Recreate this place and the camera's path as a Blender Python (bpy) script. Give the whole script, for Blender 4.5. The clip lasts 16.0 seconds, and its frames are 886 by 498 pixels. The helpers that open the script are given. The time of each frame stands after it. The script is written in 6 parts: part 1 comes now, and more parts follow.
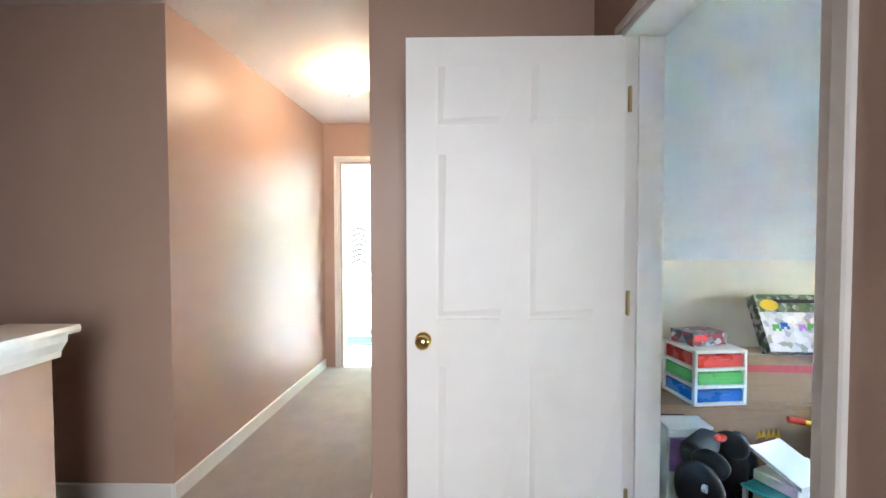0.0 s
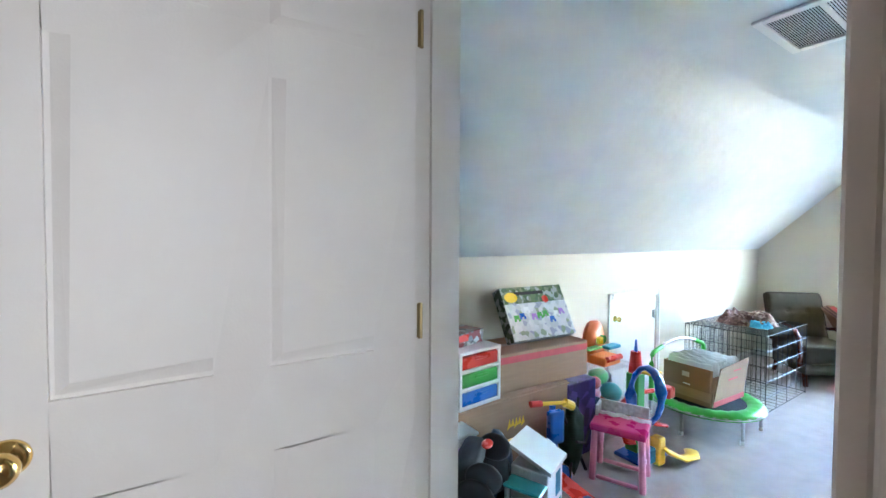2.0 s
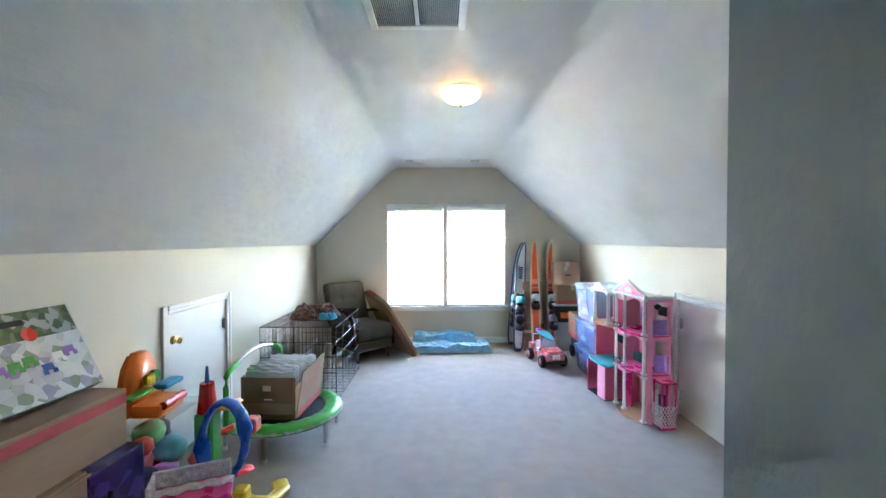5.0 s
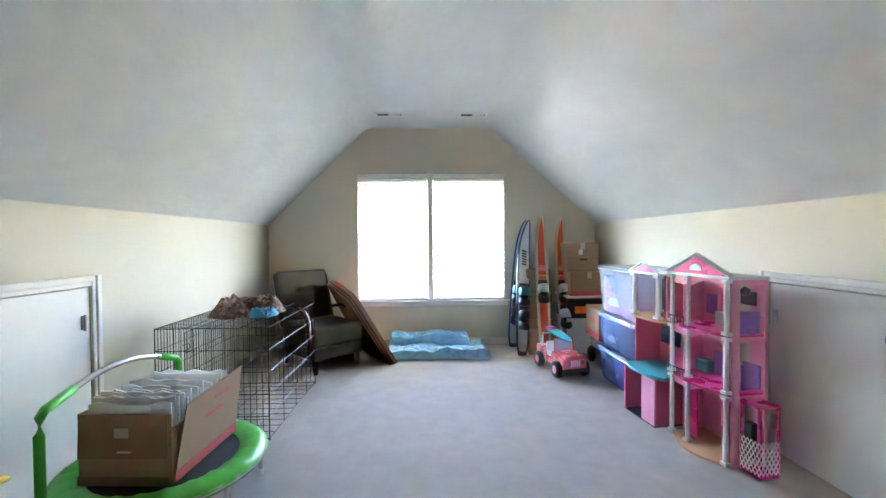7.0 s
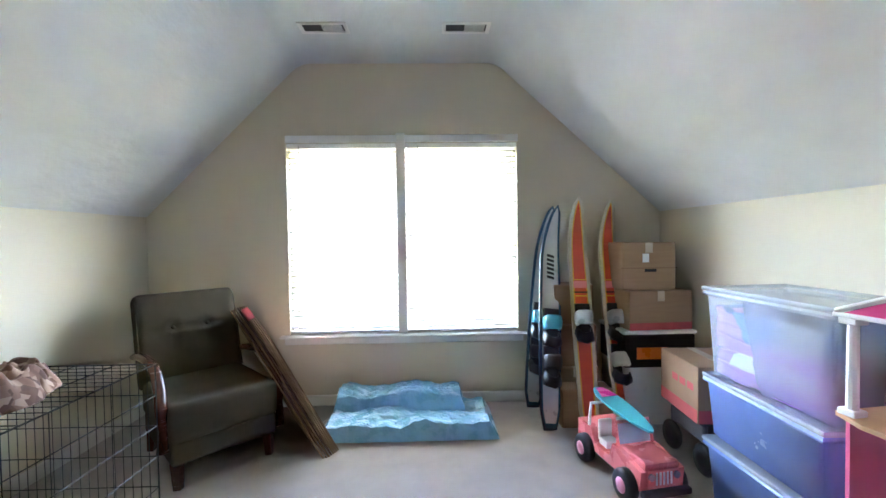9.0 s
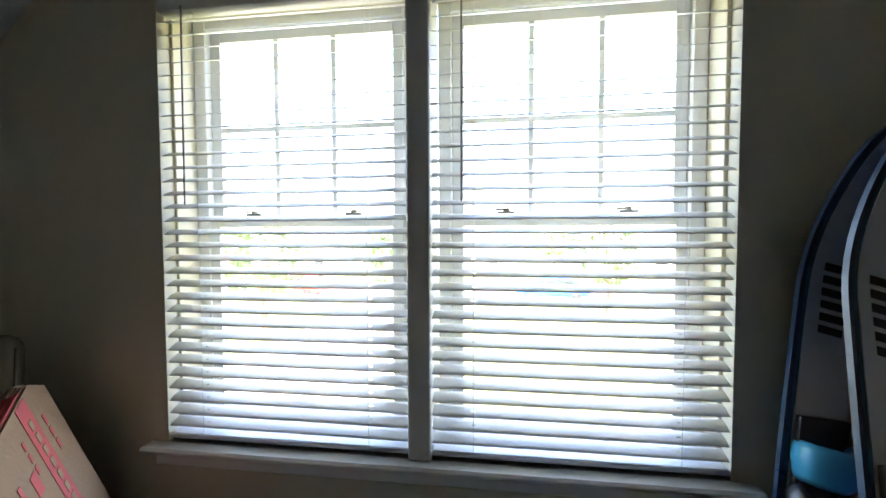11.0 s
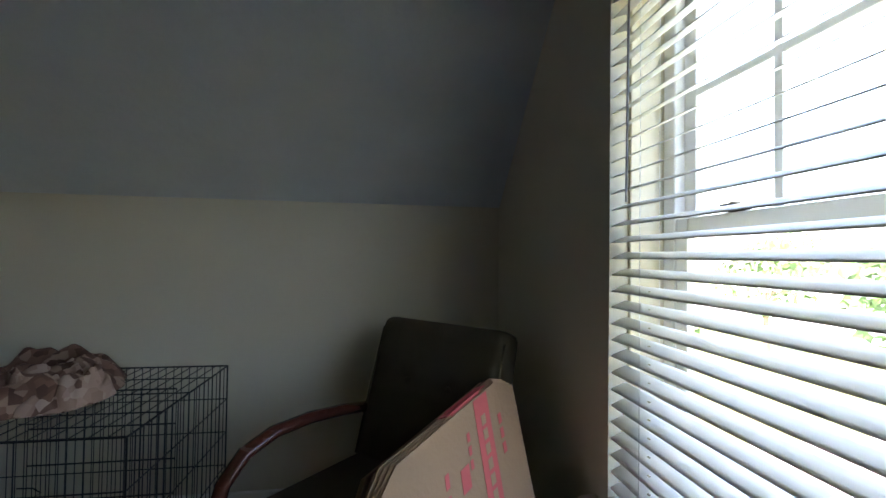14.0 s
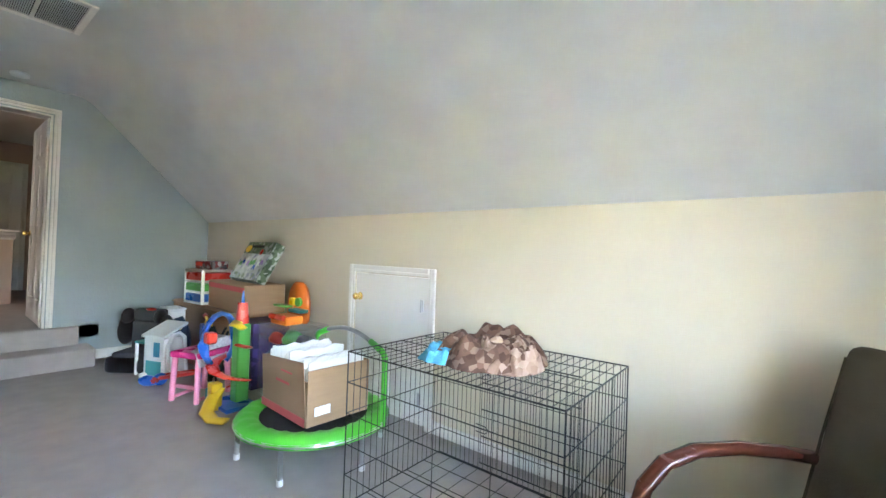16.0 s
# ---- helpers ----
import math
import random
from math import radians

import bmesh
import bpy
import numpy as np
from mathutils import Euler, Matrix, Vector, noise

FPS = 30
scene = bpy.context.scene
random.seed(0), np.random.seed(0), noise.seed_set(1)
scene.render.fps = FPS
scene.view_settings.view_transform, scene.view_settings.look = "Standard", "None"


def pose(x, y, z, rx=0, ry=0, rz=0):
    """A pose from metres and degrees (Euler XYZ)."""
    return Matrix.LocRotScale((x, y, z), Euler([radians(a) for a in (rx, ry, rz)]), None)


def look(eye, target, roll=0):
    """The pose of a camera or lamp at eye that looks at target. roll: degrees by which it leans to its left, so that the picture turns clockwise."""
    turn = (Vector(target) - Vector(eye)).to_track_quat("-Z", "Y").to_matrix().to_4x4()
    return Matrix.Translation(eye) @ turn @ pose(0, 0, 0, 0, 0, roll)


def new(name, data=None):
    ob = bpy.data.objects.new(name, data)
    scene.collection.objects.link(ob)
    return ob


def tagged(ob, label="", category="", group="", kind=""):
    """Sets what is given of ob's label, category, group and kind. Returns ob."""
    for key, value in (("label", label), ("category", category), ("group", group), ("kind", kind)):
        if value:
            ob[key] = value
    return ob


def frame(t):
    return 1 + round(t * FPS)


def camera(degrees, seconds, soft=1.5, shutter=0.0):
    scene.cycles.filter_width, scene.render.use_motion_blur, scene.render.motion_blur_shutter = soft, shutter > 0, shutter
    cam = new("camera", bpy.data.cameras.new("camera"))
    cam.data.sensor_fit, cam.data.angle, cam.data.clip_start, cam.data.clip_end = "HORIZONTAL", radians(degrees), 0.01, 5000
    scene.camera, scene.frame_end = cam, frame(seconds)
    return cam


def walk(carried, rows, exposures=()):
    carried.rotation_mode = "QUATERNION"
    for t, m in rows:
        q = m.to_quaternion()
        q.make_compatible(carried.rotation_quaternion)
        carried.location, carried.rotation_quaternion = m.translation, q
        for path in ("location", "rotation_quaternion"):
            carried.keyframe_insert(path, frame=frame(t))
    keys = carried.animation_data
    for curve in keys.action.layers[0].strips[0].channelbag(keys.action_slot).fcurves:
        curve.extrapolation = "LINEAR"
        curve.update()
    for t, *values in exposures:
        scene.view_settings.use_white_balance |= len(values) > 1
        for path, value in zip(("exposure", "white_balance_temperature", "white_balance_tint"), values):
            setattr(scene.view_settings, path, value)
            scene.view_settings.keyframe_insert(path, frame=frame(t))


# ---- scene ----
cam = camera(94.6, 16.0)
PATH = [
    (0, (0.508, -0.913, 1.664), (0.47, 1.086, 1.606), -0.1),
    (0.5, (0.553, -0.773, 1.662), (0.59, 1.226, 1.599), -0.1),
    (1, (0.567, -0.588, 1.652), (0.881, 1.386, 1.594), 0.1),
    (1.5, (0.591, -0.447, 1.641), (1.3, 1.422, 1.582), 0.3),
    (2, (0.633, -0.304, 1.635), (1.73, 1.367, 1.579), 0.3),
    (2.5, (0.708, -0.194, 1.632), (2.123, 1.218, 1.578), 0.4),
    (3, (0.779, -0.091, 1.645), (2.476, 0.966, 1.594), 0.5),
    (3.5, (0.865, -0.004, 1.64), (2.737, 0.699, 1.589), 0.5),
    (4, (1.008, 0.081, 1.622), (2.982, 0.394, 1.574), 0.3),
    (4.5, (1.161, 0.19, 1.61), (3.16, 0.201, 1.566), 0.2),
    (6.8, (2.337, 0.112, 1.287), (4.336, 0.079, 1.253), -0.5),
    (7, (2.517, 0.136, 1.291), (4.515, 0.07, 1.25), -0.4),
    (7.5, (2.932, 0.064, 1.272), (4.93, 0.0, 1.231), -0.5),
    (8, (3.405, -0.026, 1.286), (5.403, -0.084, 1.241), -0.6),
    (8.2, (3.574, -0.04, 1.299), (5.572, -0.1, 1.253), -0.7),
    (10.3, (5.663, -0.215, 1.304), (7.661, -0.176, 1.224), -0.2),
    (10.5, (5.855, -0.194, 1.29), (7.852, -0.115, 1.213), 0.1),
    (11, (6.286, -0.118, 1.279), (8.266, 0.148, 1.197), -0.2),
    (11.5, (6.621, -0.062, 1.288), (8.534, 0.511, 1.185), -0.3),
    (12, (6.751, 0.008, 1.276), (8.525, 0.927, 1.196), -0.1),
    (12.5, (6.826, 0.021, 1.293), (8.353, 1.311, 1.219), -0.2),
    (13, (6.905, 0.0, 1.272), (8.005, 1.666, 1.230), -0.2),
    (13.5, (6.883, -0.038, 1.231), (7.644, 1.812, 1.265), 0.1),
    (14, (6.92, -0.03, 1.229), (7.211, 1.948, 1.268), 0.8),
    (14.5, (6.915, -0.055, 1.243), (6.846, 1.943, 1.272), 1.1),
    (15, (6.865, -0.05, 1.243), (6.418, 1.899, 1.25), 1.1),
    (15.5, (6.775, -0.073, 1.245), (5.955, 1.751, 1.243), 1.5),
    (16, (6.733, -0.064, 1.211), (5.487, 1.5, 1.235), 2.0),
]
EXPOSURES = [(0, 8.65, 6050, 11), (1.0, 8.55, 6050, 11), (1.5, 8.45, 6050, 11), (2.0, 8.2, 6000, 11), (3.0, 7.95, 6050, 11), (4.5, 7.5, 6300, 12), (8, 7.15, 7000, 15), (10.3, 5.8, 7050, 15), (11, 4.5, 7050, 14), (11.6, 3.75, 7000, 14), (12.5, 3.55, 6950, 14), (13.5, 3.75, 6850, 14), (14.0, 4.15, 6950, 14), (14.5, 5.1, 7150, 14), (15.5, 7.1, 7450, 15), (16, 7.2, 7450, 15)]
walk(cam, [(t, look(eye, target, roll)) for t, eye, target, roll in PATH], EXPOSURES)
HALL_W, ROOM_W, BATH_W, HALL_FILL_W, DOME_E = 0.062, 0.020, 0.065, 0.074, 0.022

# ---- world, sun, lamps ----
world = bpy.data.worlds.new("world")
scene.world = world
world.use_nodes = True
wn = world.node_tree
sky = wn.nodes.new("ShaderNodeTexSky")
sky.sky_type, sky.sun_disc = "NISHITA", False
sky.sun_elevation, sky.sun_rotation = radians(52), radians(250)
sky.air_density, sky.dust_density = 1.0, 2.5
wn.links.new(sky.outputs[0], wn.nodes["Background"].inputs[0])
wn.nodes["Background"].inputs[1].default_value = 0.15


def lamp(name, kind, m, energy, color=(1, 1, 1), **more):
    data = bpy.data.lights.new(name, kind)
    data.energy, data.color = energy, color
    if "angle" in more:
        data.angle = more["angle"]
    if "radius" in more:
        data.shadow_soft_size = more["radius"]
    if "size" in more:
        data.shape, data.size, data.size_y = "RECTANGLE", more["size"][0], more["size"][1]
    if "spread" in more:
        data.spread = more["spread"]
    ob = new(name, data)
    ob.matrix_world = m
    return ob


lamp("sun", "SUN", look((-20, -14, 32), (0, 0, 0)), 3.0, (1.0, 0.95, 0.88), angle=radians(0.5))
lamp("hall_lamp_light", "POINT", pose(-0.2, 1.96, 2.715), HALL_W, (1.0, 0.74, 0.50), radius=0.09)
lamp("room_lamp_light", "POINT", pose(4.33, 0.04, 2.585), ROOM_W, (1.0, 0.55, 0.18), radius=0.08)
lamp("bath_window_light", "AREA", look((-0.2, 4.75, 2.3), (-0.2, 4.0, 1.2)), BATH_W, (0.95, 0.98, 1.0), size=(1.2, 0.8))
# added fill behind the camera, aimed to brighten the open door; no window stands there
lamp("foyer_window_light", "AREA", look((1.0, -2.5, 1.9), (0.35, 0.6, 1.3)), HALL_FILL_W, (0.99, 0.97, 0.95), size=(2.0, 1.6), spread=radians(75))

# ---- materials ----


def mat(name, color, rough=0.6, metal=0.0, var=0.08, scale=8.0, bump=0.0, bscale=120.0, spec=0.5, stretch=(1, 1, 1), island=0.0, sheen=0.0, gloss=0.08):
    """A painted, woven or moulded surface: base colour, broad mottling, fine relief."""
    m = bpy.data.materials.new(name)
    m.use_nodes = True
    t = m.node_tree
    b = t.nodes["Principled BSDF"]
    b.inputs["Roughness"].default_value, b.inputs["Metallic"].default_value = rough, metal
    b.inputs["Specular IOR Level"].default_value = spec
    if sheen:
        b.inputs["Sheen Weight"].default_value = sheen
    co = t.nodes.new("ShaderNodeTexCoord")
    mp = t.nodes.new("ShaderNodeMapping")
    mp.inputs["Scale"].default_value = stretch
    t.links.new(co.outputs["Object"], mp.inputs[0])
    n = t.nodes.new("ShaderNodeTexNoise")
    n.inputs["Scale"].default_value, n.inputs["Detail"].default_value = scale, 6
    t.links.new(mp.outputs[0], n.inputs["Vector"])
    r = t.nodes.new("ShaderNodeMapRange")
    r.inputs[1].default_value, r.inputs[2].default_value = 0.15, 0.85
    r.inputs[3].default_value, r.inputs[4].default_value = 1 - var, 1 + var
    t.links.new(n.outputs[0], r.inputs[0])
    mul = t.nodes.new("ShaderNodeVectorMath")
    mul.operation = "SCALE"
    mul.inputs[0].default_value = color
    val = r.outputs[0]
    if island:
        g = t.nodes.new("ShaderNodeObjectInfo")
        a = t.nodes.new("ShaderNodeMapRange")
        a.inputs[3].default_value, a.inputs[4].default_value = 1 - island, 1 + island
        t.links.new(g.outputs["Random"], a.inputs[0])
        q = t.nodes.new("ShaderNodeMath")
        q.operation = "MULTIPLY"
        t.links.new(val, q.inputs[0])
        t.links.new(a.outputs[0], q.inputs[1])
        val = q.outputs[0]
    t.links.new(val, mul.inputs["Scale"])
    t.links.new(mul.outputs[0], b.inputs["Base Color"])
    rr = t.nodes.new("ShaderNodeMapRange")
    rr.inputs[3].default_value, rr.inputs[4].default_value = max(0.02, rough - gloss), min(1, rough + gloss)
    t.links.new(n.outputs[0], rr.inputs[0])
    t.links.new(rr.outputs[0], b.inputs["Roughness"])
    if bump:
        f = t.nodes.new("ShaderNodeTexNoise")
        f.inputs["Scale"].default_value, f.inputs["Detail"].default_value = bscale, 4
        t.links.new(mp.outputs[0], f.inputs["Vector"])
        u = t.nodes.new("ShaderNodeBump")
        u.inputs["Strength"].default_value, u.inputs["Distance"].default_value = bump, 0.01
        t.links.new(f.outputs[0], u.inputs["Height"])
        t.links.new(u.outputs[0], b.inputs["Normal"])
    return m


def clear(name, color, rough=0.05, alpha=0.3):
    m = mat(name, color, rough, var=0.02)
    m.node_tree.nodes["Principled BSDF"].inputs["Alpha"].default_value = alpha
    return m


def glow(name, color, strength):
    m = mat(name, color, 0.4, var=0.02)
    b = m.node_tree.nodes["Principled BSDF"]
    b.inputs["Emission Color"].default_value, b.inputs["Emission Strength"].default_value = (*color, 1), strength
    return m


def print_mat(name, colors, scale, rough=0.35):
    """A printed carton: blotches of ink in several colours."""
    m = mat(name, colors[0], rough)
    t = m.node_tree
    co = t.nodes["Texture Coordinate"]
    v = t.nodes.new("ShaderNodeTexVoronoi")
    v.inputs["Scale"].default_value = scale
    t.links.new(co.outputs["Object"], v.inputs["Vector"])
    s = t.nodes.new("ShaderNodeSeparateColor")
    t.links.new(v.outputs["Color"], s.inputs[0])
    ramp = t.nodes.new("ShaderNodeValToRGB")
    ramp.color_ramp.interpolation = "CONSTANT"
    while len(ramp.color_ramp.elements) < len(colors):
        ramp.color_ramp.elements.new(0.5)
    for i, c in enumerate(colors):
        ramp.color_ramp.elements[i].position = i / len(colors)
        ramp.color_ramp.elements[i].color = (*c, 1)
    t.links.new(s.outputs[0], ramp.inputs[0])
    t.links.new(ramp.outputs[0], t.nodes["Principled BSDF"].inputs["Base Color"])
    return m


CREAM = mat("cream wall paint", (0.66, 0.60, 0.475), 0.62, var=0.035, scale=2.2, bump=0.12, bscale=260)
PALE = mat("pale blue ceiling paint", (0.68, 0.69, 0.687), 0.55, var=0.08, scale=5.0, bump=0.9, bscale=11, stretch=(0.6, 1, 1), gloss=0.12)
BLUE = mat("grey blue wall paint", (0.30, 0.36, 0.38), 0.46, var=0.06, scale=3, bump=0.35, bscale=48, gloss=0.10)
MAUVE = mat("pink beige eggshell paint", (0.44, 0.305, 0.24), 0.38, var=0.02, scale=2.4, bump=0.08, bscale=90, gloss=0.14)
HCEIL = mat("warm white ceiling paint", (0.78, 0.72, 0.64), 0.7, var=0.04, scale=3, bump=0.2, bscale=60)
WHITE = mat("white satin paint", (0.82, 0.80, 0.77), 0.45, var=0.03, scale=5, bump=0.04, bscale=180)
TRIM = mat("white trim paint", (0.78, 0.76, 0.72), 0.38, var=0.04, scale=6, bump=0.05, bscale=200)
CARPET = mat("beige cut pile carpet", (0.47, 0.415, 0.38), 0.9, var=0.15, scale=7, bump=1.0, bscale=330, sheen=0.12, spec=0.3)
BRASS = mat("polished brass", (0.85, 0.60, 0.22), 0.16, 1.0, var=0.05)
OLDBRASS = mat("dull brass", (0.42, 0.33, 0.17), 0.35, 1.0, var=0.12, scale=40)
STEEL = mat("grey steel", (0.50, 0.50, 0.50), 0.3, 1.0, var=0.06)
WIRE = mat("black coated wire", (0.02, 0.02, 0.022), 0.35, var=0.1)
PLAST = mat("white plastic", (0.80, 0.80, 0.80), 0.3, var=0.02)
VINYL = mat("white vinyl slat", (0.86, 0.86, 0.86), 0.4, var=0.03, scale=14)
vt = VINYL.node_tree
vl = vt.nodes.new("ShaderNodeBsdfTranslucent")
vl.inputs[0].default_value = (0.85, 0.85, 0.85, 1)
vm = vt.nodes.new("ShaderNodeMixShader")
vm.inputs[0].default_value = 0.15
vt.links.new(vt.nodes["Principled BSDF"].outputs[0], vm.inputs[1])
vt.links.new(vl.outputs[0], vm.inputs[2])
vt.links.new(vm.outputs[0], vt.nodes["Material Output"].inputs[0])
CARD = mat("brown cardboard", (0.36, 0.225, 0.13), 0.85, var=0.1, scale=5, bump=0.15, bscale=80, stretch=(1, 1, 9))
CARD2 = mat("pale cardboard", (0.32, 0.195, 0.115), 0.85, var=0.08, scale=6, bump=0.15, bscale=80)
CARDIN = mat("dark cardboard flap", (0.27, 0.16, 0.09), 0.85, var=0.1, scale=6, bump=0.15, bscale=80)
REDINK = mat("red printing ink", (0.55, 0.09, 0.09), 0.7, var=0.12, scale=20)
PAPER = mat("white paper", (0.80, 0.80, 0.80), 0.8, var=0.05)
TAPE = mat("clear packing tape", (0.62, 0.52, 0.40), 0.2, var=0.05)
INK = mat("black ink", (0.02, 0.02, 0.02), 0.6)
RED = mat("red plastic", (0.72, 0.06, 0.04), 0.28, var=0.04)
GREEN = mat("green plastic", (0.08, 0.40, 0.08), 0.3, var=0.04)
BLUEP = mat("blue plastic", (0.02, 0.14, 0.55), 0.28, var=0.04)
YELLOW = mat("yellow plastic", (0.85, 0.55, 0.03), 0.3, var=0.04)
ORANGE = mat("orange plastic", (0.85, 0.20, 0.03), 0.3, var=0.05)
TEAL = mat("teal plastic", (0.05, 0.42, 0.45), 0.35, var=0.04)
LIME = mat("lime green vinyl cover", (0.06, 0.48, 0.05), 0.35, var=0.08, scale=9, bump=0.3, bscale=26)
MESHB = mat("black woven mat", (0.02, 0.02, 0.025), 0.8, var=0.2, scale=60, bump=0.4, bscale=300)
PINK = mat("hot pink plastic", (0.75, 0.05, 0.24), 0.28, var=0.04)
LPINK = mat("light pink plastic", (0.85, 0.32, 0.45), 0.3, var=0.04)
CORAL = mat("coral pink plastic", (0.80, 0.20, 0.20), 0.28, var=0.04)
ROSE = mat("rose pink plastic", (0.82, 0.17, 0.28), 0.3, var=0.04)
LILAC = mat("lilac plastic", (0.42, 0.22, 0.62), 0.35, var=0.15, scale=30)
TAN = mat("tan plastic floor", (0.62, 0.36, 0.19), 0.4, var=0.08, stretch=(1, 12, 1))
BLACK = mat("black plastic", (0.02, 0.02, 0.022), 0.4, var=0.1)
GREY = mat("dark grey cloth", (0.06, 0.06, 0.065), 0.85, var=0.15, scale=30, bump=0.3, bscale=400)
OLIVE = mat("olive grey microfibre", (0.080, 0.068, 0.047), 0.9, var=0.18, scale=9, bump=0.3, bscale=300, spec=0.12)
MAHOG = mat("dark mahogany wood", (0.085, 0.025, 0.015), 0.25, var=0.25, scale=12, stretch=(1, 1, 8))
FOREST = mat("dark green canvas", (0.015, 0.05, 0.03), 0.8, var=0.15, scale=20)
TARP = mat("light blue plastic sheet", (0.20, 0.47, 0.70), 0.28, var=0.16, scale=9, bump=0.7, bscale=22)
FLEECE = print_mat("brown patterned fleece", [(0.10, 0.048, 0.03), (0.14, 0.072, 0.048), (0.085, 0.04, 0.026), (0.26, 0.165, 0.12), (0.17, 0.09, 0.06)], 38, 0.95)
FLEECE2 = print_mat("pale brown patterned fleece", [(0.34, 0.22, 0.165), (0.27, 0.165, 0.12), (0.38, 0.26, 0.20), (0.13, 0.065, 0.043), (0.30, 0.19, 0.14)], 34, 0.95)
AQUA = mat("turquoise fleece", (0.06, 0.35, 0.55), 0.9, var=0.1, bump=0.3)
LACE = mat("white lace cloth", (0.62, 0.58, 0.60), 0.9, var=0.35, scale=40, bump=0.6, bscale=120)
TUB = clear("clear polypropylene", (0.66, 0.74, 0.86), 0.22, 0.36)
BAGCLEAR = clear("thin clear bin plastic", (0.70, 0.73, 0.76), 0.15, 0.10)
BLUETUB = clear("blue tinted polypropylene", (0.20, 0.30, 0.62), 0.24, 0.62)
FILL1 = print_mat("folded clothes", [(0.14, 0.26, 0.62), (0.62, 0.66, 0.76), (0.42, 0.24, 0.50), (0.10, 0.14, 0.34)], 5, 0.9)
FILL2 = print_mat("blue clothes", [(0.08, 0.12, 0.32), (0.14, 0.20, 0.42), (0.05, 0.07, 0.18)], 6, 0.9)
GAMEART = print_mat("printed carton art", [(0.66, 0.67, 0.68), (0.60, 0.61, 0.62), (0.70, 0.70, 0.71), (0.54, 0.56, 0.56), (0.68, 0.68, 0.69), (0.30, 0.36, 0.26), (0.64, 0.65, 0.66), (0.36, 0.38, 0.48)], 26, 0.3)
WOODART = print_mat("printed foliage art", [(0.05, 0.10, 0.04), (0.10, 0.16, 0.06), (0.16, 0.20, 0.12), (0.07, 0.12, 0.06), (0.34, 0.36, 0.34)], 34, 0.3)
GAMEDARK = print_mat("dark printed carton", [(0.03, 0.06, 0.03), (0.08, 0.12, 0.07), (0.30, 0.32, 0.30)], 30, 0.3)
SMALLART = print_mat("grey printed carton", [(0.20, 0.20, 0.21), (0.06, 0.06, 0.07), (0.45, 0.45, 0.46), (0.25, 0.05, 0.05)], 24, 0.3)
PURPLE = print_mat("purple printed carton", [(0.06, 0.03, 0.16), (0.09, 0.05, 0.22), (0.04, 0.02, 0.10)], 14, 0.35)
GLASS = clear("window glass", (0.9, 0.95, 0.95), 0.02, 0.06)
DOME = glow("frosted glass dome", (1.0, 0.70, 0.34), DOME_E)
GRASS = mat("lawn grass", (0.125, 0.14, 0.06), 0.9, var=0.3, scale=0.5, bump=0.4, bscale=30)
LEAF = mat("tree leaves", (0.06, 0.12, 0.03), 0.7, var=0.4, scale=2)
BARK = mat("tree bark", (0.12, 0.08, 0.05), 0.9, var=0.3)
ROADM = mat("pale concrete road", (0.38, 0.37, 0.35), 0.9, var=0.1, scale=0.6)
SIDING = mat("white house siding", (0.72, 0.72, 0.70), 0.7, var=0.05, bump=0.3, bscale=3, stretch=(0.1, 0.1, 6))
ROOFM = mat("grey roof shingles", (0.16, 0.14, 0.13), 0.9, var=0.25, scale=4)
DARKGL = mat("dark window glass", (0.03, 0.035, 0.04), 0.08, var=0.1)
BATHW = mat("pale aqua bathroom paint", (0.55, 0.72, 0.78), 0.6)
BATHFL = mat("pale tile floor", (0.72, 0.70, 0.66), 0.4, var=0.05)
MATBLUE = mat("blue cotton mat", (0.05, 0.16, 0.28), 0.95, var=0.3, scale=30, bump=0.6, bscale=200)
SILVER = mat("silver ski face", (0.52, 0.52, 0.52), 0.3, 0.2, var=0.1, scale=12)
NAVY = mat("navy ski edge", (0.02, 0.05, 0.10), 0.3, var=0.1)
DEEPBLUE = mat("deep blue ski rim", (0.015, 0.10, 0.17), 0.3)
SKYBLUE = mat("bright blue rubber", (0.03, 0.30, 0.48), 0.4)
MAPLE = mat("pale ski wood", (0.55, 0.50, 0.36), 0.35, var=0.1, stretch=(8, 8, 1))
SKIRED = mat("red orange ski graphic", (0.65, 0.07, 0.025), 0.3, var=0.1)
SKIYEL = mat("yellow ski graphic", (0.75, 0.38, 0.03), 0.3)
# cardboard with the shade on the stack's back put into its colour; streaks for sheet edges
CARDSHADE = mat("brown carton edge in shade", (0.13, 0.06, 0.04), 0.8, var=0.3, scale=10, stretch=(12, 12, 1))

# ---- mesh helpers ----


def box_bm(x0, x1, y0, y1, z0, z1, bevel=0.0, bm=None, m=None, seg=1):
    own = bm if bm is not None else bmesh.new()
    vs = bmesh.ops.create_cube(own, size=1)["verts"]
    mm = Matrix.LocRotScale(((x0 + x1) / 2, (y0 + y1) / 2, (z0 + z1) / 2), None, (abs(x1 - x0), abs(y1 - y0), abs(z1 - z0)))
    if bevel:
        es = list({e for v in vs for e in v.link_edges})
        bmesh.ops.transform(own, matrix=mm, verts=vs)
        ret = bmesh.ops.bevel(own, geom=es, offset=bevel, segments=seg, affect="EDGES", profile=0.6)
        vs = list({v for f in ret["faces"] for v in f.verts} | {v for v in vs if v.is_valid})
        if m is not None:
            grow, todo = set(vs), list(vs)
            while todo:
                v = todo.pop()
                for e in v.link_edges:
                    o = e.other_vert(v)
                    if o not in grow:
                        grow.add(o)
                        todo.append(o)
            bmesh.ops.transform(own, matrix=m, verts=list(grow))
    else:
        bmesh.ops.transform(own, matrix=(m @ mm) if m is not None else mm, verts=vs)
    return own


